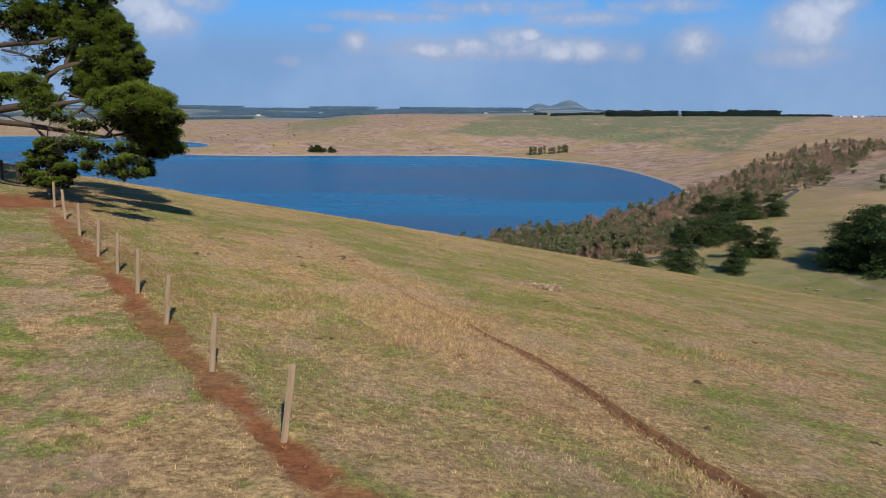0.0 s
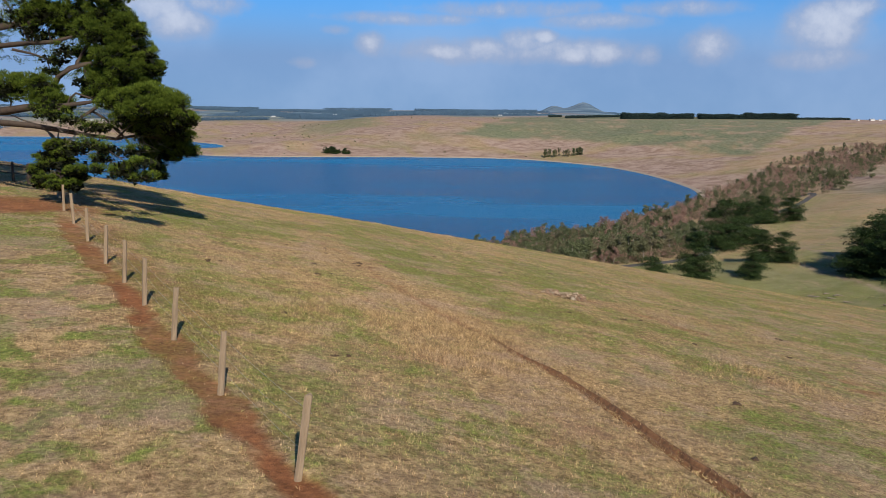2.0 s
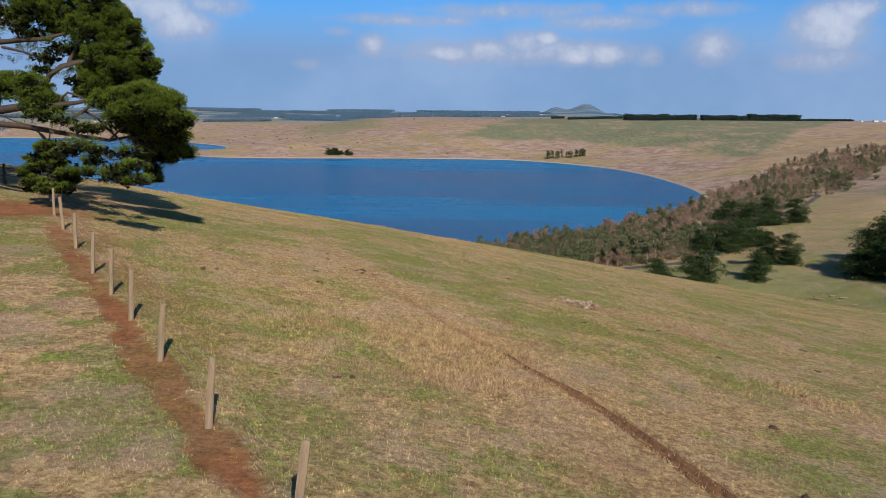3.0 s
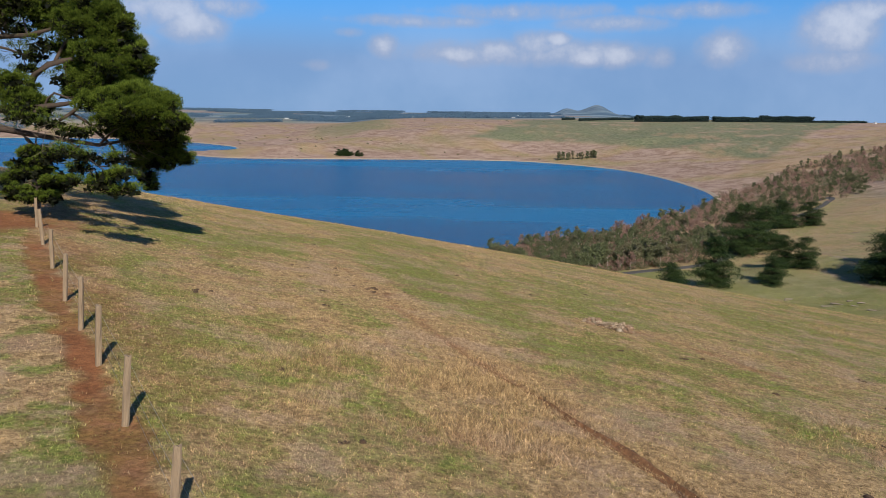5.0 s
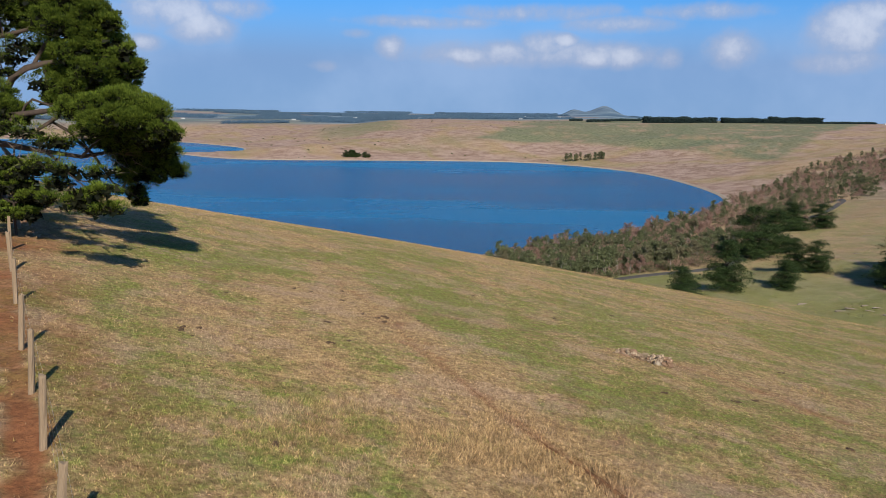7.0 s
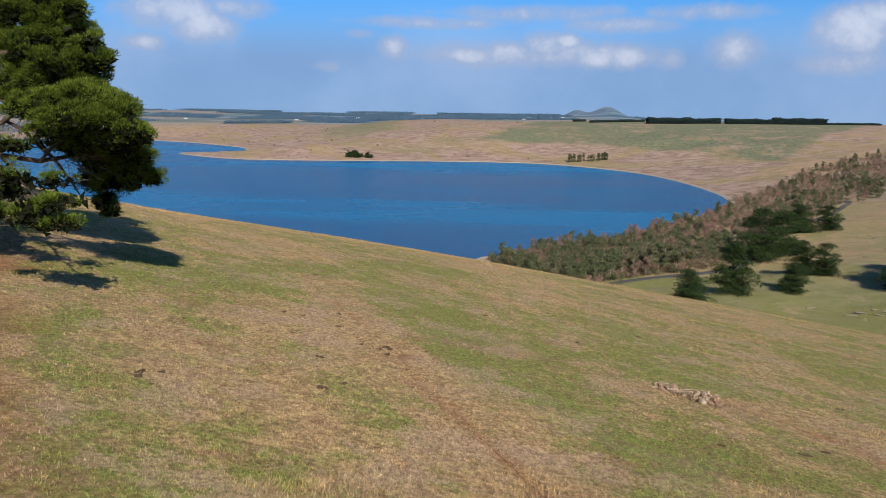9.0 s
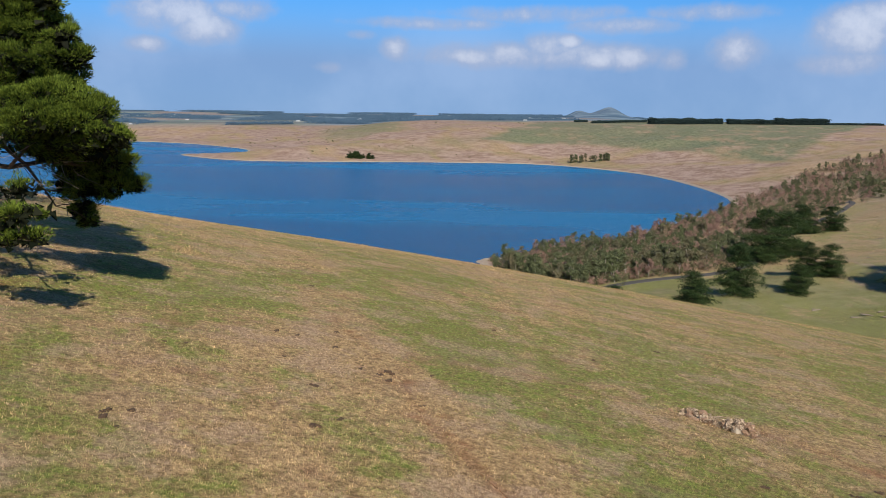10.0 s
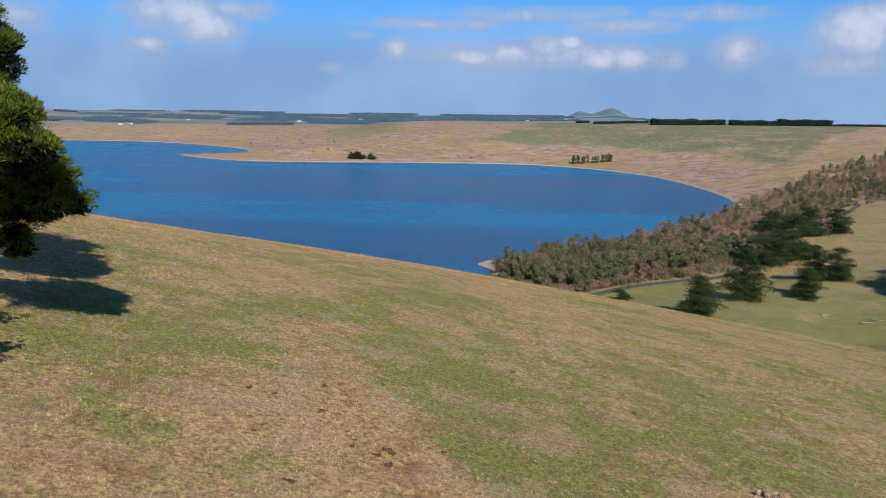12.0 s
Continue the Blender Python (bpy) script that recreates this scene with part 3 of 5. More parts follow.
def build_grass(count):
    rng = np.random.default_rng(5)
    start = rng.uniform(0, 22, count)
    dist = np.exp(rng.uniform(math.log(8.5), math.log(105), count))
    az = rng.uniform(-0.62, 0.60, count)
    x, y = -0.12 * start + np.sin(az) * dist, start + np.cos(az) * dist
    soil, dry, pink, _, _ = cover(x, y)
    tall = smooth(0.60, 0.85, fbm(x, y, 4.5, 17, 3)) * dry
    in_rut = smooth(0.17, 0.10, from_line(x, y, RUT)) * smooth(28.5, 24, y)
    keep = rng.uniform(0, 1, count) > np.clip(soil * 1.6 + in_rut, 0, 0.97)
    x, y, soil, dry, pink, tall, dist = (q[keep] for q in (x, y, soil, dry, pink, tall, dist))
    z = height(x, y) - 0.012
    per = 3
    rep = lambda q: np.repeat(q, per)
    n = len(x) * per
    base = np.stack((rep(x), rep(y), rep(z)), 1) + np.concatenate((rng.normal(0, 0.035, (n, 2)), np.zeros((n, 1))), 1)
    way = unit(np.concatenate((rng.normal(0, 0.55, (n, 2)), np.ones((n, 1))), 1))
    ln = rng.uniform(0.022, 0.066, n) * (1 + 2.4 * rep(tall)) * (1 + 0.008 * rep(dist)) * rep(rng.uniform(0.6, 1.5, len(x)))
    wd = rng.uniform(0.008, 0.016, n) * (1 + 0.02 * rep(dist))
    side = unit(np.cross(way, rng.normal(0, 1, (n, 3))))
    verts = np.stack((base - side * wd[:, None] / 2, base + side * wd[:, None] / 2, base + way * ln[:, None]), 1).reshape(-1, 3)
    jit = np.clip(rep(dry + rng.normal(0, 0.24, len(x))) + rng.normal(0, 0.08, n) + 0.3 * rep(tall), 0, 1)
    rep3 = lambda q: np.repeat(q, 3)
    me = mesh_from("grass", verts, np.arange(len(verts)).reshape(-1, 3), M_GRASS,
                   dict(soil=rep3(rep(soil) * 0.4), dry=rep3(jit), pink=rep3(rep(pink) * 0.7), near=np.ones(3 * n)))
    return tagged(new("grass", me), "short grazed grass, straw yellow with green patches", "grass", kind="stuff")


build_grass(300000)

# ---- lake ----
me = bpy.data.meshes.new("lake")
bm = bmesh.new()
ring = [bm.verts.new((x, y, LAKE_Z)) for x, y in ((-2600, 150), (700, 150), (700, 2600), (-2600, 2600))]
bm.faces.new(ring)
bm.to_mesh(me)
bm.free()
me.materials.append(M_WATER)
tagged(new("water", me), "deep blue crater lake ruffled by light wind", "lake", kind="structure")


# ---- fence ----
def build_fence():
    rng = np.random.default_rng(8)
    fence = thing("fence", "line of weathered timber posts with slack wires beside a worn path", "fence")
    spots = [(-2.42, 12.3), (-4.60, 15.85), (-6.75, 19.45), (-8.58, 22.45), (-10.1, 24.85), (-11.85, 27.6), (-14.25, 31.6), (-16.6, 35.5),
             (-18.9, 39.4)]
    order = sorted(range(len(spots)), key=lambda q: spots[q][1])
    tops = {}
    for i, (x, y) in enumerate(spots):
        z = ground_at(x, y)
        bm = bmesh.new()
        r0 = 0.056 + 0.012 * rng.uniform()
        rings = []
        high = 1.25 + rng.uniform(-0.05, 0.05)
        for zz, q in ((-0.3, 1.03), (0.05, 1.03), (0.4, 1.0), (0.8, 0.98), (high - 0.03, 0.95), (high, 0.86)):
            rings.append([bm.verts.new((r0 * q * (1 + 0.14 * math.sin(2.3 * w + i)) * math.cos(2 * math.pi * w / 10) + rng.normal(0, 0.003),
                                        r0 * q * math.sin(2 * math.pi * w / 10) + rng.normal(0, 0.003),
                                        zz + (0.02 * math.sin(w + i) if zz >= high - 0.03 else 0))) for w in range(10)])
        for lo, hi in zip(rings, rings[1:]):
            for w in range(10):
                bm.faces.new((lo[w], lo[(w + 1) % 10], hi[(w + 1) % 10], hi[w]))
        bm.faces.new(rings[-1])
        post = part("post", bm, M_POST, fence)
        lean = ((0, 7.5), (-1, 4.3), (0, 5.0), (1, 3.6), (1, 3.9), (0, 4.0), (0, 1.1), (0, -2.6), (0, 1))[i]
        post.matrix_basis = pose(x, y, z, lean[0], lean[1], 0)
        tops[i] = post.matrix_basis.copy()
    for hgt, sag in ((1.02, 0.03), (0.70, 0.05), (0.38, 0.05)):
        for a, b in zip(order, order[1:]):
            p, q = tops[a] @ Vector((0.085, 0, hgt)), tops[b] @ Vector((0.085, 0, hgt))
            path = [(*(p + (q - p) * t - Vector((0, 0, sag * 4 * t * (1 - t)))), 0.0022) for t in np.linspace(0, 1, 7)]
            v, f = tube([path], 4)
            part_of("wire", mesh_from("wire", v, f, M_WIRE), fence, "thin slack fence wire")
    return fence


build_fence()


# ---- the large pine ----
def build_pine():
    rng = np.random.default_rng(21)
    nx, ny = -31.0, 49.5
    nz = ground_at(nx, ny)
    base = np.array((nx, ny, nz))
    tree = thing("pine_tree", "large old pine with dark green needle pads and crooked limbs", "tree", (nx, ny, nz))
    # needle pads, bough by bough: centre, half width, half height, in metres
    top = [(-21.4, 44, 10.4, 1.0, .56), (-20.1, 45, 10.5, 1.16, .62), (-18.3, 44.5, 10.35, 1.07, .61), (-17.2, 44, 9.9, .76, .45), (-16.5, 43.5, 9.5, .45, .30),
           (-18.6, 44, 9.4, 1.26, .61), (-17.4, 44, 9.0, .81, .51), (-20.9, 45, 9.7, .68, .36), (-18.6, 44.6, 11.6, 1.3, .6), (-20.6, 44.6, 12.0, 1.5, .7)]
    shoulder = [(-16.6, 44, 8.55, .71, .41), (-17.9, 44, 8.3, 1.14, .56), (-19.9, 45, 8.4, .68, .37), (-15.96, 43.5, 8.3, .35, .28), (-16.1, 44, 7.7, .66, .36),
                (-17.0, 43.5, 7.6, 1.0, .45), (-18.95, 45, 7.6, 1.0, .52), (-15.7, 44, 7.7, .36, .25), (-16.85, 44, 7.05, .82, .36), (-18.35, 44.5, 6.95, 1.17, .47),
                (-16.3, 44, 6.8, .46, .23), (-19.3, 45, 6.4, .9, .29), (-17.8, 45, 6.6, .95, .29), (-17.8, 45.5, 8.0, 1.2, .6), (-17.6, 45.4, 7.2, 1.2, .5)]
    inner = [(-21.4, 43, 6.5, .75, .55), (-21.0, 43, 5.9, .85, .45), (-21.6, 43, 7.05, .45, .2), (-20.6, 43.5, 5.7, .56, .33), (-23.2, 43.4, 6.6, 1.1, .6)]
    middle = [(-17.1, 41.5, 6.0, .67, .38), (-16.0, 41.2, 6.15, .83, .38), (-15.2, 41.5, 6.4, .81, .33), (-14.2, 41.2, 6.05, .71, .35), (-13.75, 41, 5.9, .42, .28),
              (-15.1, 40.6, 5.7, 1.05, .37), (-14.2, 40.8, 5.6, .7, .38), (-13.5, 41, 5.25, .57, .31), (-13.1, 41, 5.1, .28, .21), (-14.15, 41.6, 5.0, .82, .36),
              (-15.2, 42, 5.1, .83, .41), (-16.4, 42, 5.3, .83, .34), (-15.9, 42.5, 4.6, .59, .27)]
    # the last five are hidden filler that closes gaps in the cast shadow
    lower = [(-16.7, 45.5, 3.95, .81, .38), (-15.65, 45, 4.05, .74, .32), (-15.2, 45.3, 3.6, .8, .35), (-14.55, 45.3, 3.35, .37, .24), (-15.9, 45.2, 3.2, .91, .37),
             (-16.4, 45, 2.55, .48, .4), (-16.15, 45, 2.1, .32, .21), (-17.0, 45.5, 3.3, .54, .4), (-15.5, 43.2, 4.8, .9, .35), (-16.8, 43.6, 4.8, .9, .3), (-14.7, 43.2, 4.7, .6, .3), (-14.9, 44.2, 4.3, .8, .3), (-16.2, 44.4, 4.6, .8, .3)]
    front = [(-14.3, 37.7, 3.3, .65, .20), (-15.05, 37.7, 3.1, .60, .20), (-14.1, 37.7, 2.6, .43, .22), (-15.3, 37.7, 2.8, .74, .20), (-14.8, 37.7, 2.5, .39, .15), (-16.4, 37.7, 2.9, .40, .17)]
    thin = [(-17.9, 40, 3.95, .7, .28), (-18.4, 40, 3.65, .6, .25), (-17.05, 40, 3.75, .7, .28), (-15.8, 40, 3.65, .7, .28), (-17.3, 40, 3.25, .7, .23),
            (-20.4, 42, 5.3, .83, .29), (-19.4, 42, 5.05, .73, .24), (-20.9, 42, 5.55, .59, .24), (-18.2, 42, 4.7, .98, .24),
            (-20.5, 44, 8.6, .76, .41), (-21.2, 44, 8.1, .76, .28), (-21.3, 44, 7.5, .61, .2), (-19.55, 44, 7.0, .77, .26),
            (-22.2, 44, 9.6, .8, .4), (-22.0, 44, 10.9, .9, .4), (-23.0, 44.4, 10.2, 1.0, .5), (-21.8, 44.5, 9.3, .6, .3)]
    # unseen near-side pads, added to shade the limbs and the ground
    near = [(-24.5, 39.7, 12.2, 2.2, 1.1), (-26.4, 41.9, 10.3, 2.3, 1.1), (-25.9, 38.3, 14.1, 2.3, 1.1), (-28.3, 40.5, 12.5, 2.4, 1.1),
            (-25.2, 41.4, 8.8, 1.8, .9), (-24.9, 40.2, 10.3, 1.8, .9), (-26.9, 43.6, 7.7, 1.8, .9), (-28.6, 44.0, 14.6, 2.5, 1.2), (-25.2, 43.1, 15.1, 2.2, 1.1)]
    back = []
    for _ in range(60):                                   # the rest of the crown, round the trunk
        w, up = rng.uniform(0, 2 * math.pi), rng.uniform(0, 1)
        far = rng.uniform(2.5, 10.0) * (1 - 0.5 * up)
        px, py = nx + math.cos(w) * far, ny + math.sin(w) * far
        if px > -25.5 or py < 46:
            continue
        back.append((px, py, nz + 6.0 + 12.0 * up, rng.uniform(2.0, 2.9), rng.uniform(0.9, 1.3)))
    wood = [limb(rng, base - (0, 0, 0.3), base + (0.4, -0.3, 18.5), 0.62, 0.12, 0, 0.05, 9)]
    mains = []
    for h, end in ((8.4, (-21.5, 46.0, 10.5)), (10.6, (-21.8, 46.6, 12.5)), (7.0, (-36, 45, 10)), (8.8, (-34.5, 53.5, 12)), (10.0, (-26, 54.5, 13)), (6.5, (-27, 42, 9))):
        path = limb(rng, base + (0, 0, h), end, 0.30, 0.13, rng.uniform(-0.4, 0.5), 0.16, 9)
        wood.append(path)
        mains.append(path)
    # crooked limbs that show between the pads: points and radius
    crooked = [((-21.7, 43.5, 5.6, .18), (-21.15, 43.5, 6.1, .165), (-21.05, 43.5, 6.65, .15), (-20.75, 43.5, 7.2, .145), (-20.1, 43.5, 7.65, .13), (-19.4, 43.6, 7.85, .115), (-18.2, 43.8, 8.05, .07), (-17.2, 43.9, 8.3, .04)),
               ((-27.0, 45.6, 5.4, .28), (-23.4, 42.9, 5.45, .21), (-21.8, 42.8, 5.7, .19), (-21.3, 42.8, 5.65, .17), (-20.3, 42.8, 5.75, .115), (-19.0, 42.6, 5.9, .10), (-18.3, 42.2, 6.0, .07), (-16.4, 41.4, 5.95, .045)),
               ((-19.25, 42.5, 5.2, .055), (-18.7, 42.5, 5.5, .085), (-18.2, 42.4, 5.85, .07))]
    crooked += [((-18.75, 42.6, 5.55, .06), (-18.25, 43, 5.15, .072), (-17.8, 43, 4.7, .07), (-17.3, 43.2, 4.15, .058), (-16.95, 43.6, 3.3, .036), (-16.6, 43.6, 2.75, .022)),
                ((-27.0, 45.0, 5.0, .25), (-23.7, 42.6, 4.9, .165), (-21.7, 42.5, 4.75, .145), (-20.2, 42.5, 4.5, .13), (-18.95, 42.5, 4.3, .10), (-17.6, 42.7, 4.1, .085), (-16.6, 43.2, 4.3, .065), (-15.7, 44.2, 4.1, .045), (-14.8, 45, 3.7, .03)),
                ((-27.0, 46.0, 8.4, .24), (-23.8, 44, 8.8, .135), (-22.3, 44, 8.95, .12), (-21.2, 44, 9.0, .10), (-20.2, 44, 9.25, .075), (-19.1, 44, 9.45, .045))]
    crooked += [((-23.3, 44, 8.6, .075), (-22.3, 44, 8.4, .06), (-21.5, 44, 8.15, .045), (-20.8, 44, 8.05, .03)),
                ((-20.15, 43, 5.75, .058), (-19.95, 43, 6.15, .058), (-19.65, 43, 6.4, .057), (-19.2, 43, 6.25, .043), (-18.8, 43, 6.1, .03)),
                ((-17.5, 42.6, 4.15, .057), (-16.8, 42.3, 4.7, .05), (-16.2, 42.1, 5.35, .042), (-15.5, 41.6, 5.7, .035), (-14.5, 41.2, 5.8, .025)),
                ((-18.95, 42.5, 4.3, .06), (-17.9, 41.4, 4.0, .055), (-17.0, 40.2, 3.7, .045), (-15.6, 38.8, 3.25, .035), (-14.4, 37.9, 3.0, .02)),
                ((-19.8, 43.6, 7.85, .09), (-19.6, 44.2, 8.7, .075), (-19.0, 44.3, 9.55, .06), (-18.5, 44.4, 10.3, .045))]
    for knots in crooked:
        wood.append(list(knots))
        mains.append([knots[0], *knots])
    for start, end in ((4.6, (-27.0, 45.0, 5.0)), (5.4, (-27.0, 45.6, 5.4)), (7.6, (-27.0, 46.0, 8.4))):
        wood.append(limb(rng, base + (0.2, -0.2, start), end, 0.36, 0.26, 0.2, 0.05, 5))
    boughs = ((top, 1.0), (shoulder, 1.0), (inner, 1.0), (middle, 1.0), (lower, 0.9), (front, 0.38), (near, 0.30), (back, 0.20), (thin, 0.34))
    knots = np.array([q for path in mains for q in path[2:]])
    for pads, full in boughs:
        for px, py, pz, r, rz in pads:
            best = knots[np.argmin(np.linalg.norm(knots[:, :3] - (px, py, pz), axis=1))]
            wood.append(limb(rng, best[:3], (px, py, pz - 0.5 * rz), min(0.07, best[3] * 0.7), 0.02, rng.uniform(-0.30, 0.1), 0.22, 6))
            for _ in range(5):
                t = np.array((px, py, pz)) + rng.normal(0, 0.45, 3) * (r, r, rz)
                wood.append(limb(rng, (px, py, pz - 0.4 * rz), t, 0.026, 0.008, rng.uniform(-0.1, 0.1), 0.25, 4))
    v, f = tube(wood, 6)
    part_of("trunk", mesh_from("trunk", v - base, f, M_BARK, smooth_faces=True), tree)
    dead = []
    for _ in range(110):                                  # bare twigs below the pads
        a = np.array((rng.uniform(-20.2, -15.6), rng.uniform(41.6, 43.4), rng.uniform(3.7, 5.2)))
        dead.append(limb(rng, a, a + rng.normal(0, 1, 3) * (0.7, 0.4, 0.4) - (0, 0, 0.25), 0.014, 0.004, 0, 0.22, 5))
    v, f = tube(dead, 4)
    tagged(part_of("deadwood", mesh_from("deadwood", v - base, f, M_PALE), tree, "bleached dead twigs under the needle pads"), kind="stuff")
    needle_crown(rng, tree, base, [(p, full) for pads, full in boughs for p in pads])
    return tree


def needle_crown(rng, tree, base, pads, puff=0.25, needle=0.12):
    """Pads of needles: each a dome of round tufts over a dense dark fill for the shade inside."""
    cs, ws, fs, ic, iw = [], [], [], [], []
    for (px, py, pz, r, rz), full in pads:
        radii = np.array((r, r * 1.6, rz * 1.1))
        n = max(5, int(full * 54 * (r * r + 0.25 * r)))
        u = unit(rng.normal(0, 1, (n, 3)) + (0, 0, 0.45))
        at = np.array((px, py, pz)) + u * radii * rng.uniform(0.55 if full > 0.5 else 0.1, 1.12, (n, 1))
        for c, q in zip(at, u):
            m, size = 150 if full > 0.35 else 60, puff * rng.uniform(0.55, 1.35)
            o = unit(rng.normal(0, 1, (m, 3)) + (0, 0, 0.5) + 0.4 * q)
            cs.append(c + o * size * rng.uniform(0.5, 1.0, (m, 1)) * (1.1, 1.1, 0.8))
            ws.append(o + (0, 0, 0.6) + 0.5 * q)
            fs.append(o + 0.25 * q)
        if full > 0.28:                                   # dark filler within the pad, coloured as its shade
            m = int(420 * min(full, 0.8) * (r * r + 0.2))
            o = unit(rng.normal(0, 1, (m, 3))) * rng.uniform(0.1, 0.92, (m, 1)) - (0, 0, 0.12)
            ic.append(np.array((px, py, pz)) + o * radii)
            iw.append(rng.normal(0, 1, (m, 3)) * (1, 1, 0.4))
    v, f = leaf_cloud(rng, np.concatenate(cs), np.concatenate(ws), needle * 0.85, needle * 0.24, 0.30, np.concatenate(fs), 0.38)
    part_of("crown", mesh_from("crown", v - base, f, M_NEEDLE), tree, "dense dark green pine needles")
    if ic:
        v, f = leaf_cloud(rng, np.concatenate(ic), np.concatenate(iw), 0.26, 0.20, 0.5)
        tagged(part_of("old_needles", mesh_from("old_needles", v - base, f, M_PAD_SHADE), tree, "dark filler painted as the shade inside the pads"), kind="stuff")


def build_second_pine():
    """A pine beside the path whose boughs throw shade on the grass."""
    rng = np.random.default_rng(22)
    bx, by = -20.5, 15.0
    bz = ground_at(bx, by)
    base = np.array((bx, by, bz))
    tree = thing("pine_tree", "spreading pine that shades the grass beside the path", "tree", (bx, by, bz))
    pads = [(-15.2, 17.2, 7.6, 1.6, 0.7), (-16.0, 18.6, 7.0, 1.5, 0.6), (-17.5, 17.0, 8.6, 1.9, 0.9), (-18.6, 15.0, 10.2, 2.2, 1.0), (-21.0, 14.0, 11.8, 2.4, 1.1), (-23.5, 16.0, 9.0, 2.2, 1.0),
            (-22.0, 11.5, 8.4, 2.0, 0.9), (-19.0, 12.5, 7.6, 1.8, 0.8)]
    wood = [limb(rng, base - (0, 0, 0.3), base + (0.3, 0.2, 11.5), 0.45, 0.10, 0, 0.04, 8)]
    for p in pads:
        wood.append(limb(rng, base + (0, 0, p[2] * 0.72 - bz), p[:3], 0.16, 0.04, 0, 0.15, 6))
    v, f = tube(wood, 6)
    part_of("trunk", mesh_from("trunk", v - base, f, M_BARK, smooth_faces=True), tree)
    needle_crown(rng, tree, base, [(p, 0.3) for p in pads])


build_second_pine()
build_pine()


def build_sapling(x, y, high, seed):
    rng = np.random.default_rng(seed)
    z = ground_at(x, y)
    tree = thing("young_pine", "bushy young pine with dense green needles beside the fence", "tree", (x, y, z))
    wood = [limb(rng, (0, 0, -0.2), (0.05, 0, high * 0.9), 0.07, 0.015, 0, 0.05)]
    tufts = []
    for i in range(30):
        h = rng.uniform(0.26, 1.0) * high
        w, far = rng.uniform(0, 6.28), rng.uniform(0.2, 1.0) * (0.58 * high) * (1.25 - h / high)
        c = np.array((math.cos(w) * far, math.sin(w) * far, h))
        wood.append(limb(rng, (0, 0, h * 0.8), c, 0.03, 0.008, 0, 0.2, 4))
        tufts.append((c[0], c[1], c[2], 0.44, 0.22))
    v, f = tube(wood, 6)
    part_of("trunk", mesh_from("trunk", v, f, M_BARK), tree)
    needle_crown(rng, tree, np.zeros(3), [(p, 0.7) for p in tufts], 0.17, 0.10)


build_sapling(-20.6, 42.8, 3.1, 4)


def build_dead_tree(x, y):
    rng = np.random.default_rng(41)
    z = ground_at(x, y)
    tree = thing("dead_tree", "bleached dead tree with broken forked limbs", "tree", (x, y, z))
    paths = [limb(rng, (0, 0, -0.2), (0.1, 0, 2.9), 0.16, 0.12, 0, 0.04), limb(rng, (0.1, 0, 2.85), (-0.9, 0, 3.9), 0.11, 0.06, 0.1, 0.1),
             limb(rng, (-0.9, 0, 3.9), (-2.4, -0.3, 4.5), 0.06, 0.02, 0.1, 0.15), limb(rng, (0.1, 0, 2.9), (0.25, 0.1, 3.9), 0.06, 0.02, 0, 0.1),
             limb(rng, (0.15, 0, 3.0), (1.2, 0.2, 3.5), 0.05, 0.012, 0, 0.2)]
    for p in paths:
        v, f = tube([p], 6)
        part_of("trunk" if p is paths[0] else "branch", mesh_from("branch", v, f, M_PALE, smooth_faces=True), tree)


build_dead_tree(-21.6, 44.6)


# ---- trees of the valley ----
def tree_from(name, label, wood, wood_mat, leaf_verts, leaf_faces, leaf_mat, category="tree"):
    tree = thing(name, label, category)
    v, f = tube(wood, 5)
    part_of("trunk", mesh_from("trunk", v, f, wood_mat), tree)
    part_of("crown", mesh_from("crown", leaf_verts, leaf_faces, leaf_mat), tree)
    return tree


def cypress(seed, high=15.5, wide=22.0):
    """A spreading conifer with flat, layered pads."""
    rng = np.random.default_rng(seed)
    wood = [limb(rng, (0, 0, -1), (0.3, 0, high * 0.9), 0.6, 0.12, 0, 0.05)]
    cs, ws, fs = [], [], []
    for layer in range(10):
        h = 0.07 + 0.90 * layer / 9
        full = wide / 2 * (0.98 - 0.45 * abs(h - 0.38)) * math.sqrt(max(0.10, 1.06 - h ** 3.2))
        for q in range(int(5 + 5 * (1 - h))):
            w, reach = rng.uniform(0, 6.28), full * rng.uniform(0.15, 0.82)
            c = np.array((math.cos(w) * reach, math.sin(w) * reach, high * h + rng.normal(0, 0.55) - 0.05 * reach))
            wood.append(limb(rng, (0, 0, high * h * 0.75), c, 0.14, 0.05, 0, 0.12, 4))
            r = rng.uniform(0.12, 0.19) * wide
            p, u = shell_points(rng, c, (r * 1.1, r * 1.1, r * 0.33), 270, 0.30, 0.5)
            cs.append(p), ws.append(u * (1, 1, 0.3) + (0, 0, 0.1)), fs.append(u * 0.7 + unit(c - (0, 0, high * 0.3)) * 0.6 + (0, 0, 0.25))
    v, f = leaf_cloud(rng, np.concatenate(cs), np.concatenate(ws), 0.46, 0.32, 0.35, np.concatenate(fs), 0.35)
    return tree_from("cypress_tree", "broad dark green cypress with layered boughs on the valley grass", wood, M_BARK, v, f, M_CYPRESS)


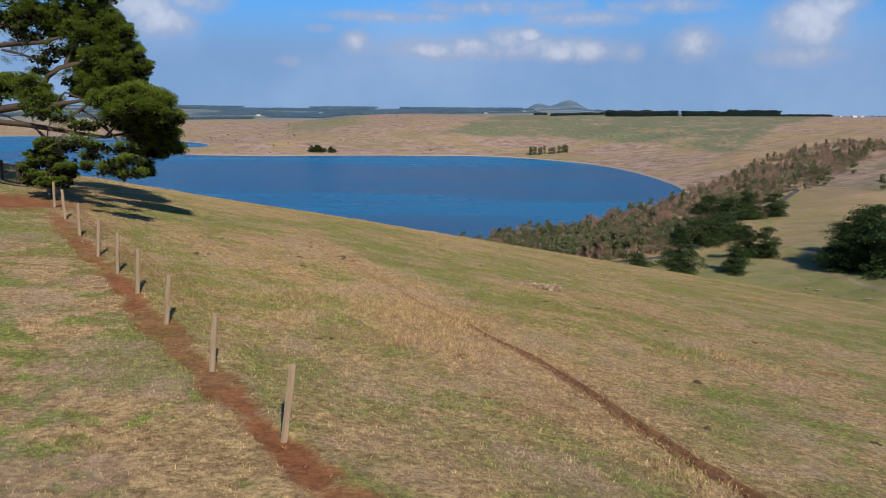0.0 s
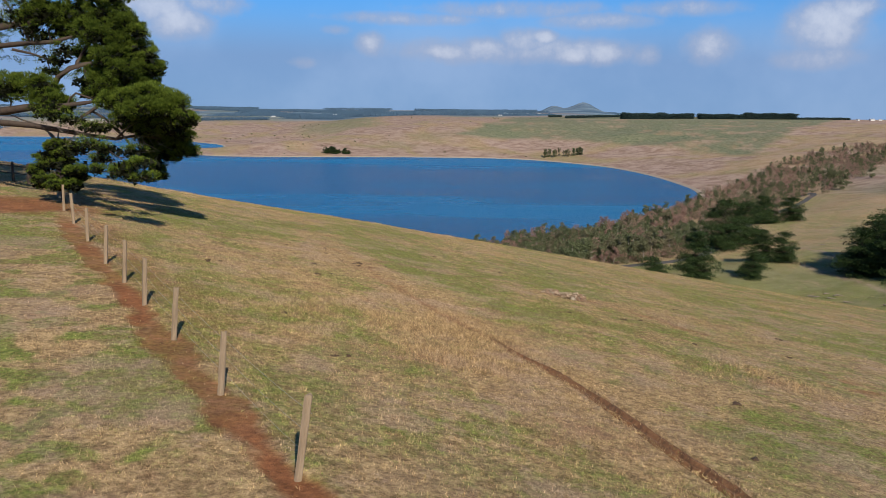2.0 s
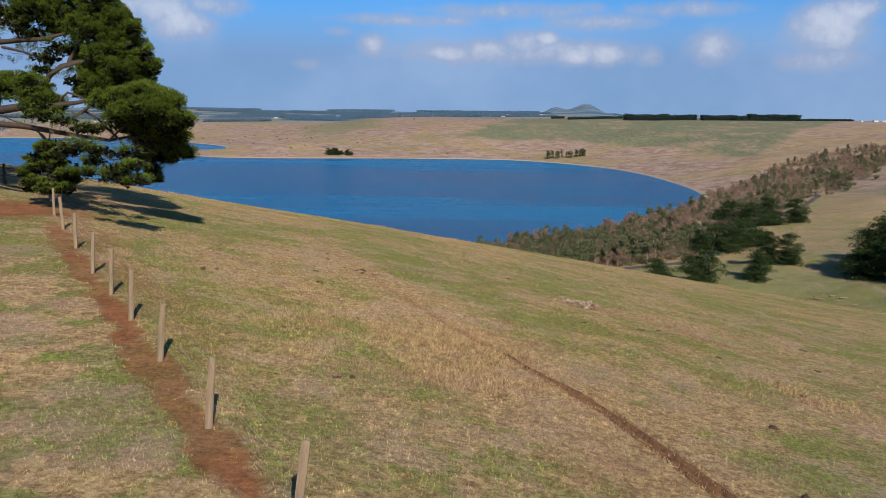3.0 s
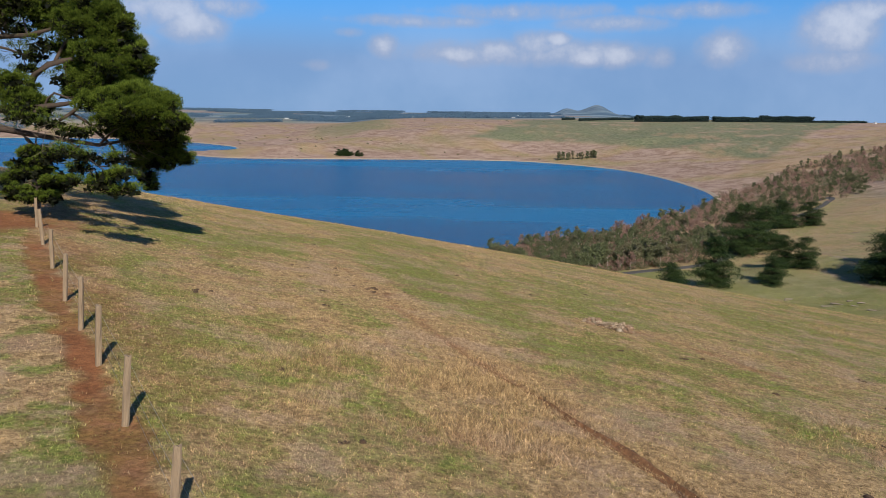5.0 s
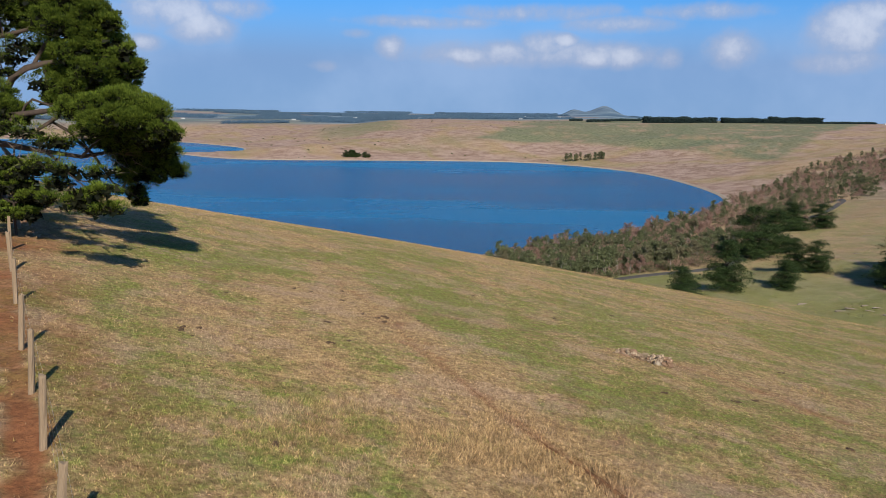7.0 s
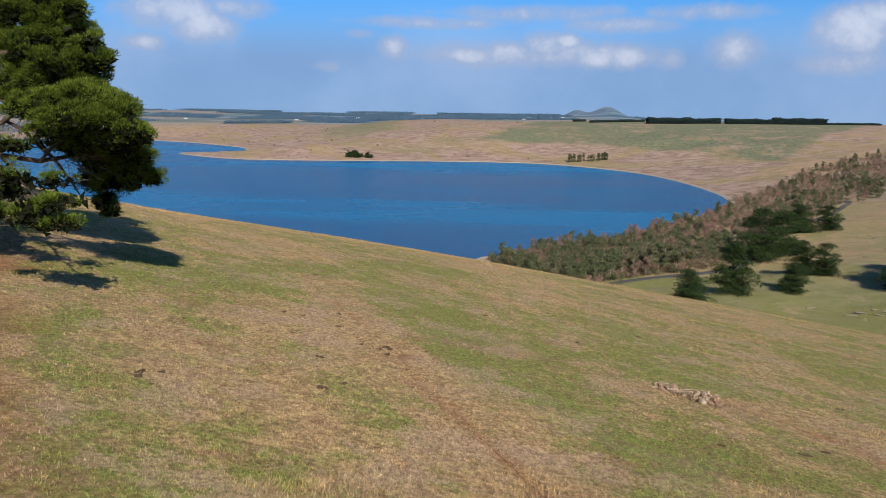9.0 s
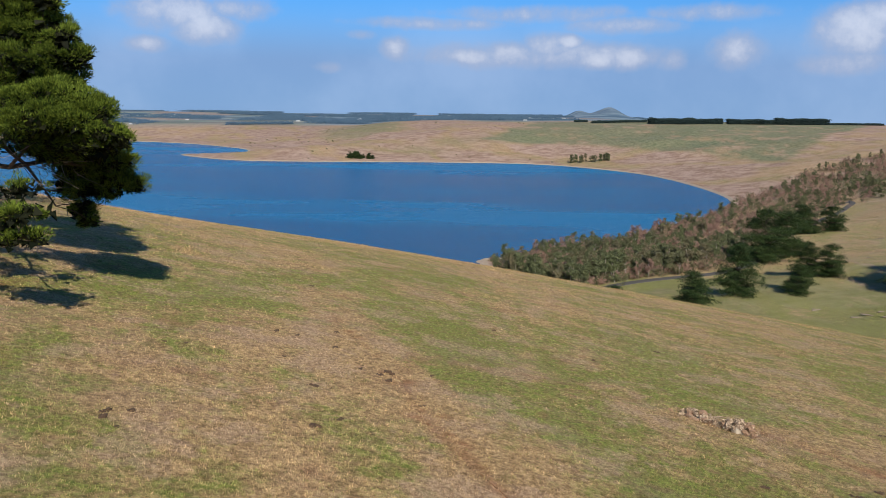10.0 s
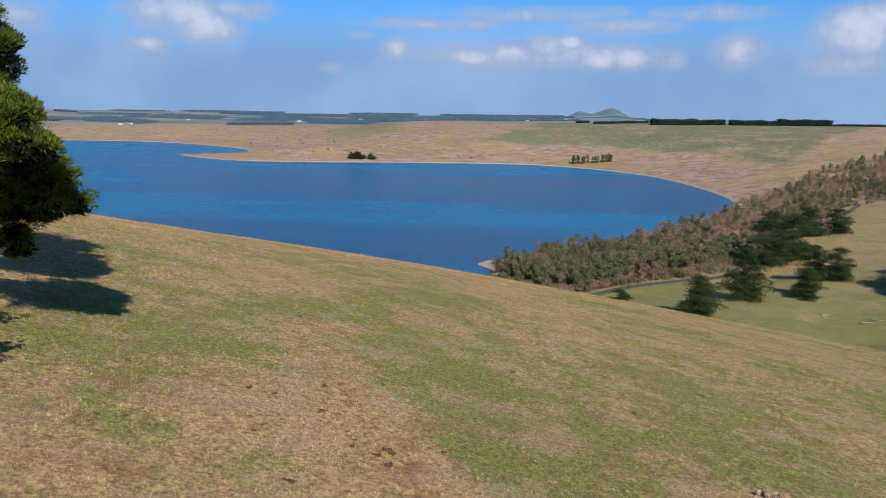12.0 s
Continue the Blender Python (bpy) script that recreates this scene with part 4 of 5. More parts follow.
def gum(seed, high=11.0):
    """A slender pale-barked tree with loose clumps of leaves."""
    rng = np.random.default_rng(seed)
    wood, cs, ws, fs = [], [], [], []
    lean = rng.normal(0, 0.6, 2)
    fork = np.array((lean[0], lean[1], high * 0.42))
    wood.append(limb(rng, (0, 0, -0.6), fork, 0.22, 0.14, 0, 0.06, 4))
    for i in range(11):
        w, far = rng.uniform(0, 6.28), rng.uniform(0.4, 2.9)
        c = fork + np.array((math.cos(w) * far, math.sin(w) * far, high * rng.uniform(0.06, 0.55) * (1.15 - 0.1 * far)))
        wood.append(limb(rng, fork, c, 0.09, 0.03, 0.2, 0.15, 4))
        r = rng.uniform(0.9, 1.6)
        p, u = shell_points(rng, c, (r, r, r * 0.75), 120, 0.3, 0.2)
        cs.append(p), ws.append(u), fs.append(u + unit(c - (0, 0, high * 0.45)) * 0.5)
    for i in range(5):
        c = np.array((rng.normal(0, 1.6), rng.normal(0, 1.6), high * rng.uniform(0.08, 0.3)))
        p, u = shell_points(rng, c, (1.5, 1.5, 1.1), 90, 0.3, 0.2)
        cs.append(p), ws.append(u), fs.append(u + unit(c - (0, 0, high * 0.45)) * 0.5)
    v, f = leaf_cloud(rng, np.concatenate(cs), np.concatenate(ws), 0.60, 0.36, 0.5, np.concatenate(fs), 0.3)
    return tree_from("gum_tree", "slender gum tree with pale bark and grey-green leaves", wood, M_GUMBARK, v, f, M_GUM)


def bare_tree(seed, high=9.0):
    rng = np.random.default_rng(seed)
    wood, cs, ws = [], [], []
    wood.append(limb(rng, (0, 0, -0.6), (0, 0, high * 0.6), 0.16, 0.06, 0, 0.05, 4))
    for i in range(16):
        w, far, h = rng.uniform(0, 6.28), rng.uniform(0.5, 2.3), rng.uniform(0.35, 1.0)
        c = np.array((math.cos(w) * far, math.sin(w) * far, high * h * (1.05 - 0.06 * far)))
        wood.append(limb(rng, (0, 0, high * h * 0.5), c, 0.05, 0.012, 0, 0.15, 4))
        p, u = shell_points(rng, c, (0.9, 0.9, 1.1), 80, 0.1, 0.3)
        cs.append(p), ws.append(u * 0.6 + (0, 0, 0.7))
    v, f = leaf_cloud(rng, np.concatenate(cs), np.concatenate(ws), 0.9, 0.13, 0.5)
    return tree_from("leafless_tree", "leafless pinkish brown tree with fine twigs", wood, M_GUMBARK, v, f, M_BARE)


def planted(model, x, y, size, turn, group, first, tall=1.0):
    m = pose(x, y, ground_at(x, y), 0, 0, turn)
    if not first:
        ob = copy_thing(model, m)
    else:
        ob = model
    ob.matrix_basis = m @ Matrix.Diagonal((size, size, size * tall * (0.95 + 0.1 * ((turn * 7) % 1)), 1))
    return tagged(ob, group=group)


rng = np.random.default_rng(77)
CYPRESS = [cypress(s) for s in (1, 2, 3)]
for i, (x, y, size, tall) in enumerate(((77, 315, 0.96, 1.05), (103, 346, 1.02, 1.22), (144, 436, 1.36, 1.22), (160, 450, 1.30, 1.08), (215, 569, 1.30, 0.95), (237, 576, 1.05, 1.0),
                                        (127, 345, 0.74, 1.0), (145, 381, 0.78, 1.15), (152, 375, 0.72, 1.22), (170, 340, 1.25, 1.0), (180, 335, 1.6, 1.0), (178, 319, 1.45, 1.0),
                                        (188, 357, 1.35, 1.0), (197, 338, 1.6, 1.0), (53, 338, 0.62, 0.9))):
    planted(CYPRESS[i % 3], x, y, size, rng.uniform(0, 360), "cypresses of the valley", i < 3, tall)

GUM, BARE = [gum(s) for s in (11, 12, 13, 14)], [bare_tree(s) for s in (15, 16, 17)]
BELT = [(46, 440, 50), (95, 492, 54), (160, 575, 50), (240, 700, 55), (330, 850, 60), (440, 985, 60), (560, 1060, 50)]
ROAD = [(-30, 335), (15, 358), (45, 377), (64, 394), (83, 403), (108, 410), (133, 421), (152, 465), (185, 530), (224, 600), (260, 652), (300, 703), (323, 737), (338, 775)]
used = {"g": 0, "b": 0}
spots = []
while len(spots) < 640:
    q = rng.uniform(0, 1) ** 1.1 * (len(BELT) - 1) if len(spots) < 500 else rng.uniform(-0.25, 1.2)
    a = max(0, min(int(q), len(BELT) - 2))
    t = q - a
    (ax, ay, aw), (bx, by, bw) = BELT[a], BELT[a + 1]
    ux, uy = (by - ay), -(bx - ax)
    n = math.hypot(ux, uy)
    off = rng.uniform(-1, 1) * (aw + (bw - aw) * t)
    x, y = ax + (bx - ax) * t + ux / n * off, ay + (by - ay) * t + uy / n * off
    if from_shore(np.array([x]), np.array([y]))[0] < 3 or from_line(np.array([x]), np.array([y]), ROAD)[0] < 6 or any((x - sx) ** 2 + (y - sy) ** 2 < 20 for sx, sy in spots):
        continue
    spots.append((x, y))
far_trees = {"gum": [], "bare": []}


def far_tree(kind, x, y, size):
    far_trees[kind].append((x, y, size, rng.uniform(0, 6.28)))


for x, y in spots:
    bare = rng.uniform() < 0.22 + 0.55 * (vnoise(np.array([x]), np.array([y]), 45, 61)[0] > 0.48)
    kind, models, group = ("b", BARE, "leafless trees of the shore wood") if bare else ("g", GUM, "gum trees of the shore wood")
    if y > 600:
        far_tree("bare" if bare else "gum", x, y, rng.uniform(0.62, 1.02))
        continue
    i = used[kind]
    planted(models[i % len(models)], x, y, rng.uniform(0.62, 1.02), rng.uniform(0, 360), group, i < len(models))
    used[kind] += 1
for _ in range(46):
    x, y = rng.uniform(330, 640), rng.uniform(620, 1150)
    if from_shore(np.array([x]), np.array([y]))[0] > 60 and x > np.interp(y, [p[1] for p in BELT], [p[0] for p in BELT]) + 30:
        far_tree("gum", x, y, rng.uniform(0.9, 1.5))
FRONT = [(4, 424), (24, 400), (46, 391), (66, 405), (92, 414), (118, 427)]
front_row = 0
while front_row < 64:                                     # the tall front row beside the road
    q = rng.uniform(0, len(FRONT) - 1.001)
    (ax, ay), (bx, by) = FRONT[int(q)], FRONT[int(q) + 1]
    x, y = ax + (bx - ax) * (q % 1) + rng.normal(0, 3), ay + (by - ay) * (q % 1) + abs(rng.normal(0, 7)) - 2
    if from_line(np.array([x]), np.array([y]), ROAD)[0] > 5:
        planted(GUM[used["g"] % 4], x, y, rng.uniform(0.85, 1.3), rng.uniform(0, 360), "gum trees of the shore wood", False)
        used["g"] += 1
        spots.append((x, y))
        front_row += 1
for cx, cy, wide, n in ((-217, 1468, 26, 13), (187, 1446, 34, 26)):
    for _ in range(n):
        x, y = cx + rng.uniform(-wide, wide), cy + rng.uniform(-9, 9)
        if cx < 0:
            planted(CYPRESS[len(spots) % 3], x, y, rng.uniform(0.40, 0.78), rng.uniform(0, 360), "clumps of trees on the far shore", False)
        else:
            planted(GUM[used["g"] % 4], x, y, rng.uniform(0.9, 1.25), rng.uniform(0, 360), "clumps of trees on the far shore", False)
            used["g"] += 1


def join_far(name, label, models, kind):
    """The wood's far end, too distant to tell the trees apart: every second leaf, half as large again."""
    crowns = []
    for m in models:
        me = next(c.data for c in m.children if c.name.startswith("crown"))
        co = np.empty(len(me.vertices) * 3, np.float32)
        me.vertices.foreach_get("co", co)
        tri = co.reshape(-1, 3, 3)[::2]
        mid = tri.mean(1, keepdims=True)
        crowns.append(mid + (tri - mid) * 1.45)
    out = []
    for i, (x, y, size, turn) in enumerate(far_trees[kind]):
        c, s = math.cos(turn) * size, math.sin(turn) * size
        q = crowns[i % len(crowns)]
        out.append(np.stack((x + c * q[..., 0] - s * q[..., 1], y + s * q[..., 0] + c * q[..., 1], ground_at(x, y) + size * q[..., 2]), -1))
    v = np.concatenate(out).reshape(-1, 3)
    material = next(c.data for c in models[0].children if c.name.startswith("crown")).materials[0]
    tagged(new(name, mesh_from(name, v, np.arange(len(v)).reshape(-1, 3), material)), label, "woodland", kind="stuff")


join_far("far_gum_wood", "grey-green gum wood along the far shore", GUM, "gum")
join_far("far_leafless_wood", "pinkish brown leafless wood along the far shore", BARE, "bare")


def undergrowth(name, label, material, seed, per, narrow):
    """Low growth that fills the shore wood between the trees."""
    rng = np.random.default_rng(seed)
    at = np.repeat(np.array(spots), per, axis=0) + rng.normal(0, 6.5, (len(spots) * per, 2))
    at = at[from_shore(at[:, 0], at[:, 1]) > 2]
    at = at[from_line(at[:, 0], at[:, 1], ROAD) > 6]
    z = height(at[:, 0], at[:, 1])
    cs, ws, fs = [], [], []
    for (x, y), g in zip(at, z):
        q = 1 + 0.5 * smooth(550, 800, y)
        r, h = rng.uniform(1.6, 3.2) * q, rng.uniform(1.4, 4.2) * q
        p, u = shell_points(rng, (x, y, g + h * 0.6), (r, r, h * 0.75), 55, 0.4, 0.4)
        cs.append(p), ws.append(u * 0.6 + (0, 0, 0.6)), fs.append(u)
    v, f = leaf_cloud(rng, np.concatenate(cs), np.concatenate(ws), 1.05, narrow, 0.6, np.concatenate(fs), 0.5)
    tagged(new(name, mesh_from(name, v, f, material)), label, "scrub", kind="stuff")


undergrowth("scrub", "low grey-green scrub between the shore trees", M_GUM, 91, 3, 0.55)
undergrowth("thicket", "leafless pinkish brown thicket between the shore trees", M_BARE, 92, 5, 0.32)


def build_tussocks(count):
    """Rough tufts that break up the valley's pasture."""
    rng = np.random.default_rng(95)
    x, y = rng.uniform(20, 300, count), rng.uniform(260, 640, count)
    clump = fbm(x, y, 26, 96, 3) + 0.5 * fbm(x, y, 6, 97, 2)
    keep = (clump > 0.70) & (from_shore(x, y) > 12) & (from_line(x, y, ROAD) > 5)
    x, y = x[keep], y[keep]
    n = len(x)
    _, dry, pink, _, lush = cover(x, y)
    c = np.stack((x, y, height(x, y) - 0.03), 1)
    v, f = leaf_cloud(rng, c, np.tile((0.0, 0.0, 1.0), (n, 1)), 0.20, 0.75, 0.5)
    rep3 = lambda q: np.repeat(q, 3)
    dry = np.clip(dry + rng.normal(0.0, 0.2, n), 0, 1)
    attrs = dict(soil=rep3(np.zeros(n)), dry=rep3(dry), pink=rep3(pink * 0.5), lush=rep3(np.clip(lush * rng.uniform(0, 1.4, n), 0, 1)))
    tagged(new("tussocks", mesh_from("tussocks", v, f, M_GRASS, attrs)), "rough tussocks of grass on the valley pasture", "grass", kind="stuff")


build_tussocks(60000)


# ---- distant woods ----
def distant_wood(name, label, lines, per_metre, high, seed, material):
    rng = np.random.default_rng(seed)
    cs, ws = [], []
    for ax, ay, bx, by, deep, h in lines:
        n = int(math.hypot(bx - ax, by - ay) * per_metre)
        t = rng.uniform(0, 1, n)
        x, y = ax + (bx - ax) * t + rng.normal(0, 0.12 * deep, n), ay + (by - ay) * t + rng.normal(0, deep, n)
        top = h * (0.62 + 0.30 * vnoise(x, y, 18, seed) + 0.45 * (vnoise(x, y, 90, seed + 1) - 0.3) * (deep > 8))
        z = height(x, y) + rng.uniform(0, 0.85, n) * top
        cs.append(np.stack((x, y, z), 1))
        ws.append(rng.normal(0, 1, (n, 3)) * (1, 1, 0.5) + (0, 0, 0.4))
    v, f = leaf_cloud(rng, np.concatenate(cs), np.concatenate(ws), high, high * 0.8, 0.5, np.tile((0.1, -0.6, 0.7), (sum(len(c) for c in cs), 1)), 0.25)
    return tagged(new(name, mesh_from(name, v, f, material)), label, "woodland", kind="stuff")


RIM = [(408, 2060, 520, 2052, 7, 21), (520, 2052, 584, 2050, 6, 17), (596, 2050, 684, 2046, 7, 18), (688, 2046, 708, 2045, 5, 15), (708, 2045, 831, 2036, 7, 21),
       (290, 2200, 430, 2200, 7, 8), (255, 2300, 290, 2300, 6, 8), (834, 2040, 960, 2040, 5, 6)]
distant_wood("windbreak", "dark green windbreak of planted trees along the crater rim", RIM, 110, 2.2, 3, M_WIND)
lines = []
for _ in range(120):
    az, r = rng.uniform(-0.62, 0.62), rng.uniform(2500, 4850)
    x, y, ln, w = math.sin(az) * r, math.cos(az) * r, rng.uniform(60, 420), rng.normal(0, 0.35)
    if r < 2650 + 650 * (x > 200) or abs(x - 620) < 320:
        continue
    lines.append((x - ln / 2, y, x + ln / 2, y + w * ln, rng.uniform(9, 60), rng.uniform(6, 14)))
distant_wood("woodland", "far belts of trees across the farmed plain", lines, 8.0, 4.2, 6, M_FAR_HAZE)


# ---- road ----

def build_road():
    line = rounded([ROAD[0], *ROAD, ROAD[-1]], 2)[4:-4]
    verts, faces = [], []
    for i, p in enumerate(line):
        way = line[min(i + 1, len(line) - 1)] - line[max(i - 1, 0)]
        side = np.array((way[1], -way[0])) / max(np.hypot(*way), 1e-6)
        q = [p + side * o for o in (-2.4, -2.2, 0, 2.2, 2.4)]
        zs = height(np.array([v[0] for v in q]), np.array([v[1] for v in q]))
        top = zs.max() + 0.25
        verts += [(*q[0], top - 1.2), (*q[1], top), (*q[2], top + 0.06), (*q[3], top), (*q[4], top - 1.2)]
        if i:
            for k in range(4):
                faces.append((5 * i - 5 + k, 5 * i - 4 + k, 5 * i + 1 + k, 5 * i + k))
    tagged(new("road", mesh_from("road", verts, faces, M_ROAD)), "narrow grey asphalt road through the valley", "road", kind="structure")


build_road()


# ---- rut: a cattle trod worn into the slope ----
def build_rut():
    line = rounded([(-3.3, 36.0), *RUT[3:], (10.0, -4.0), (13.0, -16.0), (13.0, -16.0)], 3)[8:-8]
    step = np.concatenate(((0,), np.cumsum(np.hypot(*np.diff(line, axis=0).T))))
    s = np.arange(0, step[-1], 0.10)
    x, y = np.interp(s, step, line[:, 0]), np.interp(s, step, line[:, 1])
    wx, wy = np.gradient(x), np.gradient(y)
    n = np.hypot(wx, wy)
    side = np.stack((wy / n, -wx / n), 1)
    wander = (fbm(s, s * 0, 1.3, 81, 3) - 0.5) * 0.22
    fade = smooth(28.5, 23.0, y)
    rows = []
    for o, deep in ((-0.30, 0.30), (-0.19, 0.02), (-0.15, 0.015), (-0.09, 0.11), (0.0, 0.15), (0.08, 0.10), (0.13, 0.01), (0.17, 0.015), (0.28, 0.30)):
        wide = (0.55 + 0.9 * fbm(s, s * 0 + o * 9, 0.5, 82, 3)) * (0.05 + 0.95 * fade)
        px, py = x + side[:, 0] * (o * wide + wander), y + side[:, 1] * (o * wide + wander)
        lip = 0.02 * (fbm(px, py, 0.25, 83, 2) - 0.5)
        rows.append(np.stack((px, py, height(px, py) - 0.004 + 0.022 * fade + lip - deep * (0.15 + 0.85 * fade)), 1))
    v = np.stack(rows, 1).reshape(-1, 3)
    i, j = np.meshgrid(np.arange(len(s) - 1), np.arange(8), indexing="ij")
    f = np.stack((i * 9 + j, i * 9 + j + 1, i * 9 + 10 + j, i * 9 + 9 + j), -1).reshape(-1, 4)
    tagged(new("trail", mesh_from("trail", v, f, M_RUT, smooth_faces=True)), "narrow earth rut worn into the grass slope, darkened for its shade", "trail", kind="structure")


build_rut()


# ---- shrubs of the far crater slopes ----
def build_shrubs():
    rng = np.random.default_rng(58)
    cs, ws, fs = [], [], []
    while len(cs) < 55:
        az, r = rng.uniform(-0.55, 0.10), rng.uniform(1250, 2350)
        x, y = math.sin(az) * r, math.cos(az) * r
        if from_shore(np.array([x]), np.array([y]))[0] < 6 or vnoise(np.array([x]), np.array([y]), 130, 59)[0] < 0.5:
            continue
        w = rng.uniform(0.6, 1.7) * (1.8 if x < -400 else 1)
        p, u = shell_points(rng, (x, y, ground_at(x, y) + w * 0.5), (w * 1.2, w, w * 0.8), 40, 0.3, 0.3)
        cs.append(p), ws.append(u), fs.append(u)
    v, f = leaf_cloud(rng, np.concatenate(cs), np.concatenate(ws), 1.3, 1.0, 0.5, np.concatenate(fs), 0.4)
    tagged(new("shrubs", mesh_from("shrubs", v, f, M_GUM)), "scattered shrubs on the bare crater slopes", "shrubs", kind="stuff")


build_shrubs()


# ---- small things on the ground ----
def lump(rng, radii, rough=0.2, sub=2):
    bm = bmesh.new()
    bmesh.ops.create_icosphere(bm, subdivisions=sub, radius=1)
    seed = Vector(rng.uniform(-50, 50, 3))
    for v in bm.verts:
        k = 1 + rough * 2 * noise.noise(v.co * 1.7 + seed)
        v.co = Vector((v.co.x * radii[0] * k, v.co.y * radii[1] * k, v.co.z * radii[2] * k))
    return bm


def set_down(name, label, category, bm, material, x, y, sink=0.0, turn=0, group="", tilt=(0, 0)):
    me = bpy.data.meshes.new(name)
    bm.to_mesh(me)
    bm.free()
    for p in me.polygons:
        p.use_smooth = True
    me.materials.append(material)
    ob = new(name, me)
    ob.matrix_world = pose(x, y, ground_at(x, y) - sink, *tilt, turn)
    return tagged(ob, label, category, group)


rng = np.random.default_rng(12)
PATS = [(-10.3, 55.1, 1), (-9.1, 43.5, 1), (-8.3, 43.3, .8), (-7.3, 45.0, 1), (-8.0, 40.1, .7), (-10.7, 39.4, .7), (-4.9, 40.4, 1.5), (-5.7, 40.3, .8),
        (-5.1, 40.0, .9), (-4.8, 39.5, 1.0), (-3.6, 41.0, .8), (-6.6, 37.7, 1.2), (-3.7, 37.5, .7), (-5.4, 35.1, 1.0), (-5.9, 34.2, 1.3)]
PATS += [(-9.9, 32.3, 1.1), (-9.6, 33.0, .9), (-9.4, 31.9, .7), (-11.3, 39.2, .7), (-5.2, 24.7, 1.1), (-2.8, 20.7, 1.1), (4.9, 35.8, .9),
        (7.4, 36.3, 1.1), (9.5, 32.5, 1.2), (-6.9, 42.5, 1), (-10.0, 32.6, 1), (7.7, 22.7, 1.2), (6.3, 17.3, 1.1), (8.3, 37.1, 1), (10.7, 27.6, 1.1),
        (10.7, 18.3, 1.1), (-3.1, 20.5, .8), (13.5, 33, 1), (15.2, 38.5, 1.1), (11.8, 44.0, 1), (2.5, 49.0, 1), (6.2, 54.0, 1.1), (-1.5, 52.0, 1)]
for x, y, q in PATS:
    whole = bmesh.new()
    for _ in range(4):
        bm = lump(rng, (0.06 * q * rng.uniform(0.6, 1.3), 0.055 * q * rng.uniform(0.6, 1.3), 0.028 * q), 0.7)
        o = Vector((rng.normal(0, 0.06) * q, rng.normal(0, 0.04) * q, 0.008))
        for v in bm.verts:
            v.co += o
        me = bpy.data.meshes.new("lump")
        bm.to_mesh(me)
        bm.free()
        whole.from_mesh(me)
        bpy.data.meshes.remove(me)
    set_down("cow_pat", "dark dried dung pat lying on the grass", "dung", whole, M_DUNG, x, y, 0.0, rng.uniform(0, 360), "dung pats on the pasture")
for i, (x, y, ln) in enumerate(((124.3, 319.5, 5), (125.2, 320.8, 4.5), (132.9, 305.4, 6), (137.5, 306.5, 7), (143.0, 308.9, 4), (141.1, 300.6, 4), (144.6, 303.0, 5), (142.3, 290.6, 4),
                                (150.1, 275.4, 8), (238.2, 509.5, 5), (234, 505, 3), (178, 370, 4), (196, 432, 4))):
    bm = bmesh.new()
    v, f = tube([limb(rng, (-ln * 0.36, 0, 0.26), (ln * 0.36, 0, 0.18), 0.27, 0.17, 0, 0.08, 5)], 8)
    vs = [bm.verts.new(p) for p in v]
    for q in f:
        bm.faces.new([vs[k] for k in q])
    bm.faces.new(vs[:8][::-1]), bm.faces.new(vs[-8:])
    set_down("fallen_log", "bleached fallen log lying on the valley grass", "log", bm, M_PALE, x, y, 0.05, rng.uniform(-25, 25), "logs on the valley grass")


def build_brush_pile(x, y):
    rng = np.random.default_rng(33)
    pile = thing("brush_pile", "low heap of cut branches, dead grass, clods and pale stones", "debris", (x, y, ground_at(x, y)), -38)
    for i in range(16):
        a = np.array((rng.uniform(-1.1, 1.0), rng.uniform(-0.4, 0.4), rng.uniform(0.02, 0.20)))
        w = rng.uniform(0, 3.14)
        ln = rng.uniform(0.3, 0.95)
        b = a + np.array((math.cos(w) * ln * 0.7, math.sin(w) * ln * 0.6, rng.uniform(-0.12, 0.20)))
        v, f = tube([limb(rng, a, b, rng.uniform(0.014, 0.032), 0.008, 0.02, 0.05, 4)], 5)
        part_of("branch", mesh_from("branch", v, f, M_BRANCH), pile)
    for i in range(58):                                   # turf and earth, heaped at both ends
        heap = -0.75 if i % 2 else 0.62
        bm = lump(rng, rng.uniform(0.05, 0.13, 3) * (1.2, 1, 0.9), 0.55, 2)
        far = rng.normal(0, 0.30, 2)
        c = part("clod", bm, M_CLOD if i % 3 == 0 else M_TURF, pile)
        c.matrix_basis = pose(heap + far[0] * 1.2, far[1] * 0.8, 0.03 + 0.20 * math.exp(-6 * float(far @ far)), rng.uniform(-40, 40), rng.uniform(-40, 40), rng.uniform(0, 360))
    for px, py, q in ((0.72, -0.22, 0.19), (0.9, 0.08, 0.13), (-0.75, 0.12, 0.12), (-1.0, -0.05, 0.10)):
        c = part("stone", lump(rng, (q, q * 0.8, q * 0.6), 0.35, 2), M_STONE, pile, "pale stone")
        c.matrix_basis = pose(px, py, 0.07, 10, 15, rng.uniform(0, 360))
    n = 900                                               # dead grass through the heap
    c = np.stack((rng.normal(-0.2, 0.65, n), rng.normal(0, 0.26, n), np.zeros(n)), 1)
    v, f = leaf_cloud(rng, c, np.tile((0.2, 0.0, 0.8), (n, 1)), 0.20, 0.014, 0.6)
    part_of("dead_grass", mesh_from("dead_grass", v, f, M_BRANCH), pile)


build_brush_pile(5.45, 41.6)


